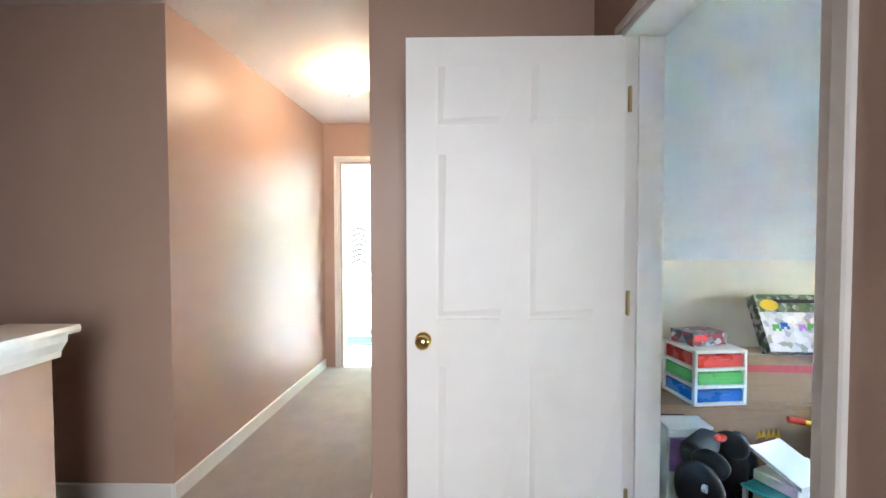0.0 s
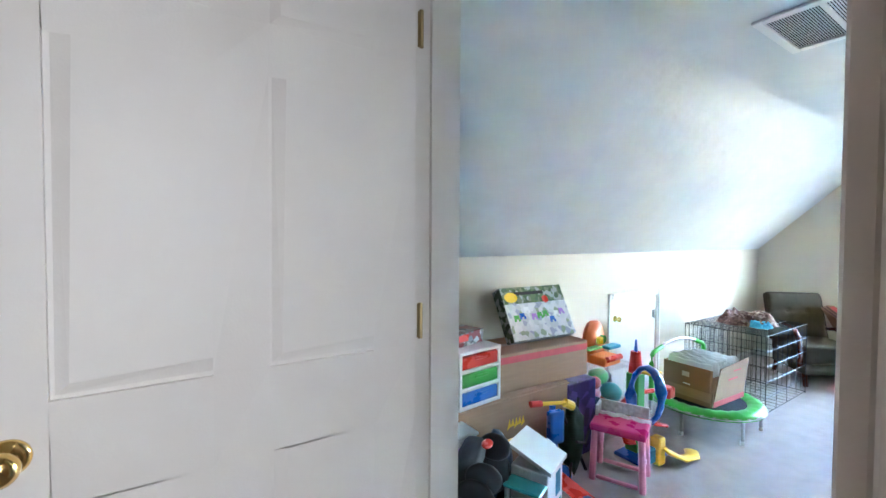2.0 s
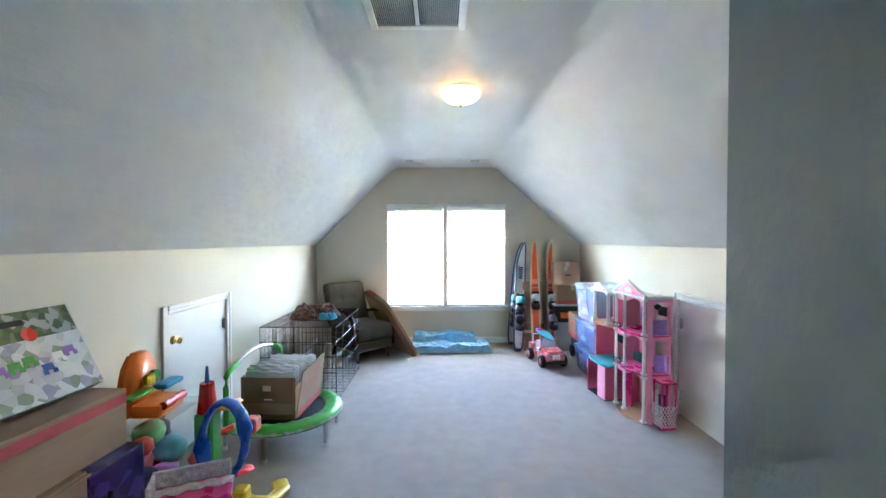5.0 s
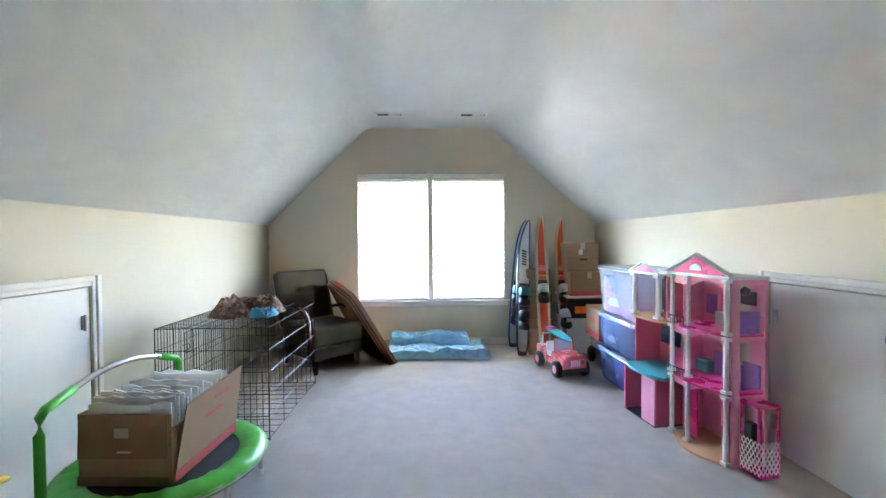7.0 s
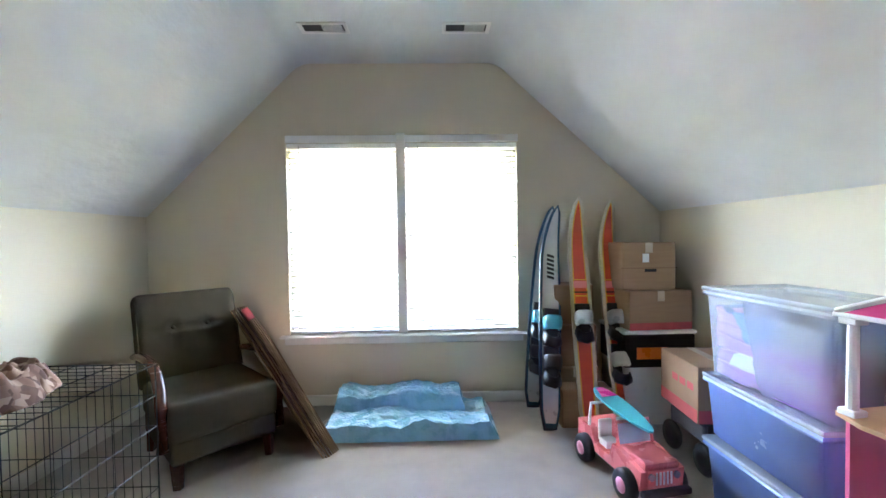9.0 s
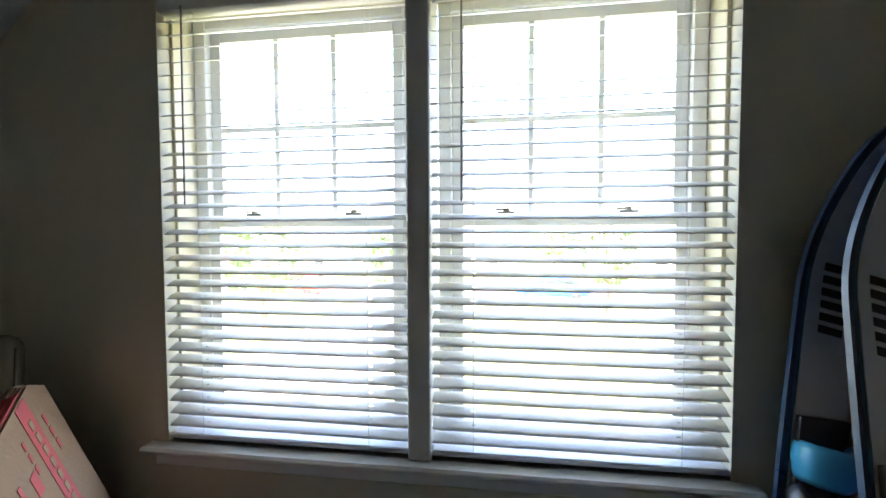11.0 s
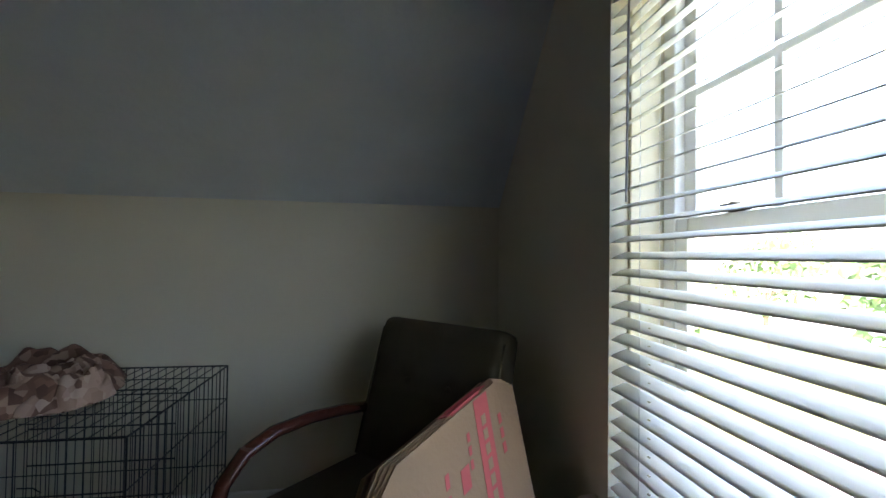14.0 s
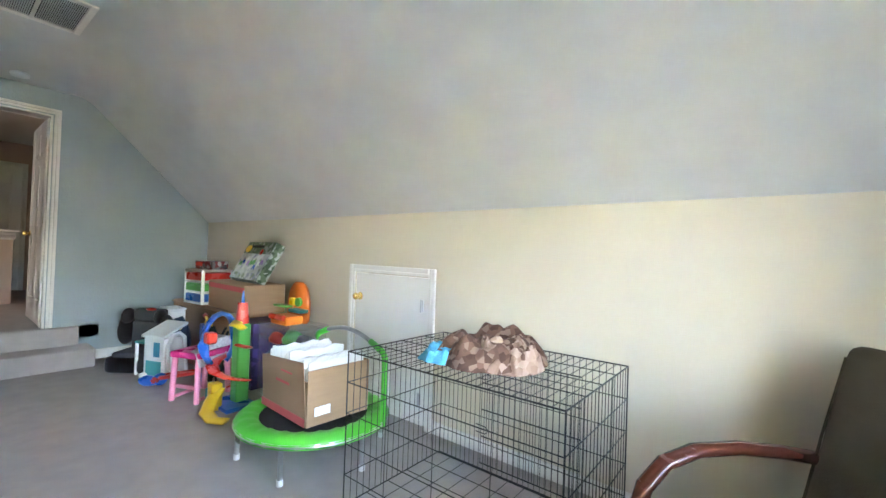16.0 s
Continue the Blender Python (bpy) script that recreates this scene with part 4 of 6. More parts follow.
def crumpled(name, x, y, z, sx, sy, h, label):
    """A heaped fleece blanket: folded ridges, with a paler and a turquoise patch."""
    t = thing(name, (x, y, z), 8, label, "blanket")

    def sheet(cx, cy, ax, ay, hh, seed, n=64):
        bm = bmesh.new()
        g = []
        for i in range(n):
            row = []
            for j in range(n):
                u, v = i / (n - 1) * 2 - 1, j / (n - 1) * 2 - 1
                rad = math.sqrt(u * u + v * v)
                edge = max(0.0, 1 - rad ** 2.4)
                wob = 1 + 0.14 * noise.noise(Vector((u * 2, v * 2, seed)))
                f1 = noise.noise(Vector((u * 1.7 + seed, v * 2.0, seed * 0.7)))
                warp = 1.6 * noise.noise(Vector((u * 1.5, v * 1.5, seed + 5)))
                f2 = math.sin(6.0 * u + 5.0 * v + 5.0 * warp + seed)
                f4 = math.sin(9.0 * v - 5.0 * u + 6.0 * warp + 2 * seed)
                f3 = noise.noise(Vector((u * 7, v * 7, seed)))
                zz = hh * min(1.0, edge * 1.7) * (0.62 + 0.32 * f1 + 0.15 * f2 + 0.10 * f4 + 0.10 * f3) + 0.005
                s = 1 if rad <= 1 else 1 / rad
                row.append(bm.verts.new((cx + u * s * ax * wob, cy + v * s * ay * wob, max(0.004, zz))))
            g.append(row)
        for i in range(n - 1):
            for j in range(n - 1):
                bm.faces.new((g[i][j], g[i + 1][j], g[i + 1][j + 1], g[i][j + 1]))
        return bm
    part("fleece", sheet(0, 0, sx, sy, h, 1.3), FLEECE, t, "brown fleece", True)
    part("fold", sheet(sx * 0.38, -sy * 0.30, sx * 0.6, sy * 0.6, h * 0.92, 4.1), FLEECE2, t, "pale brown fold", True)
    part("lining", sheet(-sx * 0.55, -sy * 0.55, sx * 0.42, sy * 0.4, h * 0.45, 7.7), AQUA, t, "turquoise lining", True)
    return t


crumpled("blanket", 5.74, 1.55, 0.7385, 0.28, 0.265, 0.145, "crumpled brown fleece blanket heaped on the crate")


# --- armchair ---
def cushion_bm(w, d, h, tufts, m):
    """A padded slab standing on z = 0, its front towards -y pulled in at the tufts."""
    bm = box_bm(-w, w, -d, d, 0, h, 0.05, seg=4)
    bmesh.ops.subdivide_edges(bm, edges=[e for e in bm.edges if e.calc_length() > 0.2], cuts=22, use_grid_fill=True)
    for v in bm.verts:
        if v.co.y < -d + 0.012:
            u = v.co.x / w
            q = (v.co.z - h / 2) / (h / 2)
            v.co.y -= 0.016 * max(0.0, 1 - u * u) * max(0.0, 1 - q * q)
            for x, z in tufts:
                r = math.hypot(v.co.x - x, v.co.z - z)
                v.co.y += 0.014 * math.exp(-(r / 0.03) ** 2) + 0.006 * math.exp(-((v.co.z - z) / 0.014) ** 2) * math.exp(-(r / 0.13) ** 2)
                v.co.y += 0.003 * math.exp(-((v.co.x - x) / 0.012) ** 2) * (1 - q * q)
    bmesh.ops.transform(bm, matrix=m, verts=bm.verts)
    return bm


def armchair():
    c = thing("armchair", (6.99, 1.41, 0.0), -45, "olive grey upholstered armchair with curved mahogany arms", "armchair")
    # local: -y is the front, x along the width
    part("seat", box_bm(-0.285, 0.285, -0.53, 0.12, 0.25, 0.455, 0.045, seg=4), OLIVE, c, "thick seat cushion", True)
    part("seat_rail", box_bm(-0.275, 0.275, -0.515, 0.11, 0.135, 0.262, 0.02, seg=3), OLIVE, c, "upholstered rail under the cushion", True)
    recline = Matrix.Translation((0, 0.10, 0.385)) @ pose(0, 0, 0, -17, 0, 0)
    tufts = ((-0.10, 0.36), (0.10, 0.36))
    part("backrest", cushion_bm(0.30, 0.065, 0.60, tufts, recline), OLIVE, c, "reclined padded back with buttoned tufts", True)
    for x, z in tufts:
        bm = blob((x, -0.066, z), (0.012, 0.005, 0.012), sub=2, rough=0)
        bmesh.ops.transform(bm, matrix=recline, verts=bm.verts)
        part("button", bm, OLIVE, c, "cloth covered button", True)
    for x in (-0.292, 0.292):
        bm = tube([(x, -0.055, 0.04), (x, -0.058, 0.3), (x, -0.052, 0.55)], 0.004, n=6)
        bmesh.ops.transform(bm, matrix=recline, verts=bm.verts)
        part("piping", bm, OLIVE, c, "", True)
    for s, dz in ((-1, 0.0), (1, -0.06)):
        x = s * 0.305
        pts = [(x, 0.14, 0.60), (x, 0.0, 0.625), (x, -0.15, 0.64), (x, -0.29, 0.635), (x, -0.39, 0.60), (x, -0.455, 0.53), (x, -0.485, 0.43), (x, -0.49, 0.31), (x, -0.48, 0.22)]
        part("arm", tube([(u, v, w + dz) for u, v, w in pts], 0.026, n=10, flat=(1.15, 0.8)), MAHOG, c, "curved dark mahogany arm", True)
    for x in (-0.24, 0.24):
        part("leg", rod((x, -0.48, 0.0), (x, -0.465, 0.14), 0.026, n=4, r2=0.036), MAHOG, c, "tapered dark wooden leg")
        part("leg", rod((x, 0.12, 0.0), (x, 0.06, 0.14), 0.026, n=4, r2=0.036), MAHOG, c, "tapered dark wooden leg")
    return c


armchair()


# --- flattened cartons leaning by the chair ---
def flat_cartons():
    c = thing("flattened_cartons", (6.97, 0.55, 0.0), 0, "stack of flattened printed cardboard boxes leaning on the armchair", "cardboard")
    o = Vector((6.97, 0.55, 0.0))
    T, TL, B = Vector((7.285, 1.235, 0.845)), Vector((6.88, 0.90, 0.70)), Vector((6.93, 0.54, 0.0))
    u = (TL - T).normalized()
    n = u.cross(B - T).normalized()
    if n.y > 0:
        n = -n
    v = u.cross(n)
    if v.z > 0:
        v = -v

    def at(a, w, k):
        return T - o + u * a + v * w + n * k

    def foot(a):
        return (T.z + u.z * a) / -v.z - 0.004

    # back sheets coloured darker to stand for the unlit side of the stack
    for i in range(4):
        k = -0.055 - 0.016 * i
        q = [at(-0.02, 0.0, k), at(0.46 + 0.008 * i, 0.0, k), at(0.57 + 0.006 * i, 0.08, k), at(1.05, foot(1.05) - 0.03, k), at(0.44, foot(0.44) - 0.03, k), at(0.12, 0.33, k)]
        part("sheet", prism(q, n * 0.008), CARDSHADE if i % 2 == 0 else CARDIN, c, "folded carton, brown darkened for shade")
    for i in range(4):
        k = -0.004 - 0.012 * i
        e = 0.008 * i
        q = [at(0.02 - e, 0.0 - 0.3 * e, k), at(0.44 + e, 0.0 - 0.5 * e, k), at(0.54 + e, 0.05, k), at(1.02 + e, foot(1.02 + e), k), at(0.42 - e, foot(0.42 - e), k), at(0.16 - e, 0.45, k), at(0.07 - e, 0.27, k), at(-0.045 - 0.3 * e, 0.045 - e, k)]
        s = part("sheet", prism(q, n * 0.007), CARD2 if i == 0 else CARD, c, "pale printed carton" if i == 0 else "")
        if i == 0:
            def bar(u0, u1, w0, w1, nm, label="faded red printing", ink=REDINK, up=0.0042):
                part(nm, prism([at(u0 + 0.5 * w0, w0, up), at(u1 + 0.5 * w0, w0, up), at(u1 + 0.5 * w1, w1, up), at(u0 + 0.5 * w1, w1, up)], n * 0.001), ink, s, label)
            bar(0.070, 0.135, 0.004, 0.50, "band", "printed red band")
            for m2 in range(9):
                bar(0.092, 0.112, 0.05 + 0.034 * m2, 0.074 + 0.034 * m2, "letter_bar", "pale lettering on the red band", CARD, 0.0056)
            for m2 in range(3):
                bar(0.02, 0.035, 0.08 + 0.035 * m2, 0.105 + 0.035 * m2, "letter_bar")
                bar(0.17, 0.182, 0.06 + 0.03 * m2, 0.08 + 0.03 * m2, "letter_bar")
            bar(0.19, 0.225, 0.12, 0.17, "letter_bar")
            for m2 in range(5):
                bar(0.27, 0.285, 0.10 + 0.045 * m2, 0.13 + 0.045 * m2, "letter_bar")
        else:
            part("band", prism([at(0.09, -0.006 - 0.3 * e, k + 0.0075), at(0.22, -0.006 - 0.4 * e, k + 0.0075), at(0.22, 0.0, k + 0.0075), at(0.09, 0.0, k + 0.0075)], n * 0.0015), REDINK, s)
    part("edge_band", prism([at(0.06, -0.008, -0.046), at(0.24, -0.008, -0.046), at(0.24, -0.0105, -0.046), at(0.06, -0.0105, -0.046)], n * 0.046), REDINK, c, "red band across the carton edges")
    return c


flat_cartons()


# --- tarp ---
def tarp():
    t = thing("plastic_sheet", (7.15, 0.05, 0.0), 0, "crumpled light blue plastic sheet folded on the carpet", "tarp")
    for k, (x0, x1, y0, y1, zb, hh) in enumerate(((-0.24, 0.26, -0.58, 0.60, 0.0, 0.15), (0.06, 0.33, -0.40, 0.58, 0.09, 0.17))):
        bm = bmesh.new()
        n, m2 = 44, 80
        g = []
        for i in range(n):
            row = []
            for j in range(m2):
                u, v = i / (n - 1), j / (m2 - 1)
                e = min(1, 14 * min(u, 1 - u), 20 * min(v, 1 - v))
                z = zb * e + 0.008 + e * hh * (0.55 + 0.30 * noise.noise(Vector((u * 2.2 + k, v * 3.5, k))) + 0.035 * math.sin(17 * v + 9 * u + 5 * noise.noise(Vector((u * 3, v * 3, 2.0 + k)))) + 0.12 * noise.noise(Vector((u * 8, v * 12, k))) + 0.10 * abs(noise.noise(Vector((u * 14 + v * 6, v * 20, k)))))
                w = 0.02 * noise.noise(Vector((v * 5, k, 1)))
                row.append(bm.verts.new((x0 + (x1 - x0) * u + w, y0 + (y1 - y0) * v, max(0.006, z))))
            g.append(row)
        for i in range(n - 1):
            for j in range(m2 - 1):
                bm.faces.new((g[i][j], g[i + 1][j], g[i + 1][j + 1], g[i][j + 1]))
        part("layer", bm, TARP, t)
    return t


tarp()


# --- skis ---
def ski_bm(length, width, tip=0.22, thick=0.014, turn=0.10, waist=0.9, inset=0.0, lift=0.0, z0=0.0, z1=1.0):
    """A ski blank standing along z, its top face towards -x, tip at the top and curled forward."""
    bm = bmesh.new()
    n = 36
    rows = []
    for i in range(n + 1):
        s = z0 + (z1 - z0) * i / n
        z = s * length
        w = width / 2 * (0.82 + 0.18 * math.sin(math.pi * min(1, s * 1.1)))
        to = (1 - s) * length
        if to < tip:
            w *= math.sqrt(max(0.0, 1 - (1 - to / tip) ** 2)) * 0.97 + 0.03
        if z < 0.12:
            w *= 0.65 + 0.35 * z / 0.12
        w = max(0.002, w - inset)
        curl = turn * max(0.0, (s - 0.74) / 0.26) ** 2
        rows.append((z, w, curl))
    a = [(bm.verts.new((-curl - lift, -w, z)), bm.verts.new((-curl - lift, w, z)), bm.verts.new((-curl + thick, w, z)), bm.verts.new((-curl + thick, -w, z))) for z, w, curl in rows]
    for p, q in zip(a, a[1:]):
        for j in range(4):
            bm.faces.new((p[j], p[(j + 1) % 4], q[(j + 1) % 4], q[j]))
    bm.faces.new(a[0][::-1])
    bm.faces.new(a[-1])
    bmesh.ops.recalc_face_normals(bm, faces=bm.faces)
    return bm


def binding(parent, z, w, accent, label):
    bm = box_bm(-0.022, -0.001, -w, w, z - 0.13, z + 0.13, 0.006, seg=2)
    p = part("binding", bm, BLACK, parent, label)
    bm = tube([(-0.01, -w * 0.95, z + 0.02), (-0.07, -w * 0.8, z + 0.03), (-0.095, 0, z + 0.03), (-0.07, w * 0.8, z + 0.03), (-0.01, w * 0.95, z + 0.02)], 0.05, n=8, flat=(0.25, 1.0))
    part("strap", bm, accent, p, "", True)
    bm = tube([(-0.01, -w, z - 0.06), (-0.06, -w * 0.8, z - 0.1), (-0.075, 0, z - 0.11), (-0.06, w * 0.8, z - 0.1), (-0.01, w, z - 0.06)], 0.038, n=8, flat=(0.3, 1.0))
    part("heel_loop", bm, BLACK, p, "", True)


def lean(base, top, length, spin=0.0):
    b, t = Vector(base), Vector(top)
    z = (t - b).normalized()
    x = Vector((1, 0, 0)) - z * z.x
    x.normalize()
    y = z.cross(x)
    m = Matrix((x, y, z)).transposed().to_4x4()
    return Matrix.Translation(b) @ m @ pose(0, 0, 0, 0, 0, spin)


def slalom(base, top, spin, faces, label):
    L = (Vector(top) - Vector(base)).length
    s = thing("slalom_ski", (0, 0, 0), 0, label, "water ski", "dark slalom skis by the window")
    s.matrix_basis = lean(base, top, L, spin)
    part("blank", ski_bm(L, 0.165, 0.42, 0.016, 0.14), NAVY, s, "navy edged blank")
    part("rim", ski_bm(L, 0.165, 0.42, 0.002, 0.14, inset=0.011, lift=0.002, z0=0.01, z1=0.995), DEEPBLUE, s, "thin blue rim")
    part("face", ski_bm(L, 0.165, 0.42, 0.002, 0.14, inset=0.019, lift=0.0045, z0=0.03, z1=0.985), faces, s, "silver grey deck")
    for i in range(6):
        z = L * 0.66 + i * 0.032
        k = -0.0068 - 0.14 * max(0.0, ((z + 0.02) / L - 0.74) / 0.26) ** 2
        part("letter_bar", prism([(k, -0.028, z), (k, 0.028, z + 0.010), (k, 0.028, z + 0.030), (k, -0.028, z + 0.020)], (0.003, 0, 0)), INK, s, "black printed mark")
    binding(s, L * 0.44, 0.058, SKYBLUE, "black rubber binding with blue straps")
    binding(s, L * 0.27, 0.055, BLACK, "black rear toe binding")
    return s


slalom((7.40, -0.865, 0.0), (7.478, -1.01, 1.525), 0, SILVER, "dark blue edged slalom water ski leaning on the wall")
slalom((7.02, -0.89, 0.0), (7.45, -1.02, 1.50), 8, SILVER, "silver slalom water ski with black bindings leaning on another")


def wide_ski(base, top, spin):
    L = (Vector(top) - Vector(base)).length
    s = thing("water_ski", (0, 0, 0), 0, "orange and cream wooden water ski leaning in the corner", "water ski", "orange water skis")
    s.matrix_basis = lean(base, top, L, spin)
    part("blank", ski_bm(L, 0.146, 0.30, 0.016, 0.13), MAPLE, s, "cream varnished wood")
    part("border", ski_bm(L, 0.146, 0.30, 0.002, 0.13, inset=0.022, lift=0.002, z0=0.05, z1=0.985), SKIYEL, s, "yellow border")
    part("graphic", ski_bm(L, 0.146, 0.30, 0.002, 0.13, inset=0.030, lift=0.0042, z0=0.06, z1=0.975), SKIRED, s, "red orange panel")
    for z, hh, mm in ((0.635, 0.006, SKIYEL), (0.60, 0.05, CORAL), (0.578, 0.01, INK), (0.562, 0.008, SKIYEL)):
        part("stripe", box_bm(-0.0085, -0.0062, -0.047, 0.047, z * L, z * L + hh), mm, s)
    binding(s, L * 0.45, 0.052, SILVER, "black and grey rubber binding")
    if spin > 0:
        binding(s, L * 0.27, 0.052, SILVER, "black and grey rear binding")
    return s


wide_ski((6.96, -1.14, 0.0), (7.40, -1.19, 1.555), -4)
wide_ski((7.02, -1.40, 0.0), (7.43, -1.425, 1.54), 4)

# --- cartons in the corner ---
G = "cartons stacked in the corner"
carton("cardboard_box", 7.22, 7.47, -1.30, -0.98, 0.0, 0.36, "plain brown cardboard box on the floor", 0, group=G)
carton("cardboard_box", 7.24, 7.47, -1.29, -0.99, 0.363, 0.66, "plain brown cardboard box stacked behind the skis", 2, group=G)
carton("cardboard_box", 7.26, 7.47, -1.28, -1.0, 0.663, 0.95, "small brown cardboard box stacked behind the skis", -2, group=G)
carton("cardboard_box", 7.05, 7.21, -1.33, -0.98, 0.0, 0.26, "small brown cardboard box behind the skis", 0, group=G)
bs = thing("storage_bin", (7.26, -1.655, 0.0), 0, "black and white lidded storage bin under cartons", "bin")
part("body", box_bm(-0.2, 0.2, -0.24, 0.24, 0.0, 0.54, 0.02, seg=2), PLAST, bs, "white lower half")
part("upper", box_bm(-0.205, 0.205, -0.245, 0.245, 0.40, 0.63, 0.015, seg=2), BLACK, bs, "black sleeve")
part("label", box_bm(-0.2075, -0.2052, -0.05, 0.16, 0.46, 0.54), ORANGE, bs, "orange label")
part("lid", box_bm(-0.215, 0.215, -0.255, 0.255, 0.63, 0.655, 0.008), PLAST, bs, "white lid")
carton("cardboard_box", 7.06, 7.46, -1.88, -1.43, 0.658, 0.925, "wide brown cardboard box with a dark red band", 3, group=G, stripe=(0.0, 0.05))
b3 = carton("cardboard_box", 7.08, 7.46, -1.78, -1.42, 0.93, 1.255, "brown cardboard box with paper labels on top of the stack", -2, group=G)
part("label", box_bm(-0.1915, -0.1905, 0.0, 0.045, 0.19, 0.25), PAPER, b3, "white paper label")
part("seam", box_bm(-0.1915, -0.1905, -0.19, 0.19, 0.148, 0.154), CARDIN, b3)
# no hole is cut: a black strip paints the shade inside it
part("hand_hole_shade", box_bm(-0.1918, -0.1905, -0.05, 0.03, 0.125, 0.145), INK, b3)
up = carton("cardboard_box", 6.42, 6.82, -1.87, -1.52, 0.30, 0.60, "pale printed moving box with a red base", -4, group=G, material=CARD2)
part("base_band", box_bm(-0.2015, -0.2005, -0.17, 0.17, 0.0, 0.07), REDINK, up, "printed red base")
part("base_band", box_bm(-0.195, 0.195, 0.1755, 0.1765, 0.0, 0.07), REDINK, up, "printed red base")
for k2 in range(3):
    part("letter_bar", box_bm(-0.16 + 0.08 * k2, -0.10 + 0.08 * k2, 0.1755, 0.1765, 0.16, 0.20), REDINK, up, "faded red lettering")
bn = thing("stroller", (6.62, -1.70, 0.0), 0, "black folded stroller frame under the moving box", "stroller")
part("frame", box_bm(-0.2, 0.2, -0.15, 0.12, 0.16, 0.298, 0.03, seg=2), BLACK, bn)
part("seat_cloth", box_bm(-0.17, 0.14, 0.121, 0.15, 0.18, 0.28, 0.01), GREY, bn, "grey cloth")
for x in (-0.15, 0.15):
    for y in (-0.12, 0.13):
        bm = lathe([(0.03, -0.018), (0.075, -0.018), (0.085, -0.008), (0.085, 0.008), (0.075, 0.018), (0.03, 0.018)], n=20, m=pose(x, y, 0.085, 90, 0, 0))
        part("wheel", bm, BLACK, bn, "", True)


# --- plastic tubs ---
def cloth_bm(w, d, z, h, seed):
    """A folded layer of clothing: a soft slab with wavy faces and bulging folds."""
    bm = box_bm(-w, w, -d, d, z, z + h)
    bmesh.ops.subdivide_edges(bm, edges=bm.edges[:], cuts=9, use_grid_fill=True)
    for v in bm.verts:
        q = Vector((v.co.x * 6, v.co.y * 6, seed * 3.1))
        v.co.z = max(0.008, v.co.z + 0.45 * h * noise.noise(q))
        k = 1 + 0.05 * noise.noise(Vector((v.co.x * 5, v.co.y * 5, v.co.z * 30 + seed)))
        v.co.x *= k * 0.985
        v.co.y *= k * 0.985
    return bm


def tub(x0, x1, y0, y1, z0, h, clr, fill, label, rz, level):
    w, d = (x1 - x0) / 2, (y1 - y0) / 2
    t = thing("storage_tub", ((x0 + x1) / 2, (y0 + y1) / 2, z0), rz, label, "storage tub", "stacked plastic tubs")
    bm = bmesh.new()
    k = 0.92
    outer = [bm.verts.new(v) for v in ((-w * k, -d * k, 0.0), (w * k, -d * k, 0), (w * k, d * k, 0), (-w * k, d * k, 0), (-w, -d, h - 0.03), (w, -d, h - 0.03), (w, d, h - 0.03), (-w, d, h - 0.03))]
    for f in ((0, 1, 2, 3), (0, 4, 5, 1), (1, 5, 6, 2), (2, 6, 7, 3), (3, 7, 4, 0)):
        bm.faces.new([outer[i] for i in f])
    bmesh.ops.recalc_face_normals(bm, faces=bm.faces)
    bmesh.ops.bevel(bm, geom=[e for e in bm.edges], offset=0.02, segments=3, affect="EDGES")
    part("body", bm, clr, t, "see-through plastic body", True)
    part("rim", tube([(-w, -d, h - 0.035), (w, -d, h - 0.035), (w, d, h - 0.035), (-w, d, h - 0.035)], 0.012, n=6, closed=True), clr, t)
    part("lid", box_bm(-w - 0.012, w + 0.012, -d - 0.012, d + 0.012, h - 0.022, h - 0.001, 0.008, seg=2), TUB, t, "clear snap-on lid")
    top = h * level - 0.02
    n = 5
    hh = top / n
    for i in range(n):
        part("folded_cloth", cloth_bm(w * 0.87, d * 0.86, 0.012 + hh * i, hh * 1.08, w + z0 + i), fill[i % len(fill)], t, "folded clothes seen through the plastic", True)
    return t


tub(5.66, 6.30, -1.88, -1.46, 0.0, 0.31, BLUETUB, (FILL2, NAVY, FILL2), "blue tinted lidded tub at the bottom of the stack", 1, 0.8)
tub(5.68, 6.31, -1.88, -1.46, 0.312, 0.31, BLUETUB, (FILL2, FILL1, FILL2), "blue tinted lidded tub in the middle of the stack", -1, 0.85)
tub(5.66, 6.30, -1.88, -1.46, 0.624, 0.43, TUB, (LILAC, FILL1, LILAC, FILL1, FILL1), "clear lidded tub full of folded clothes", 2, 0.78)


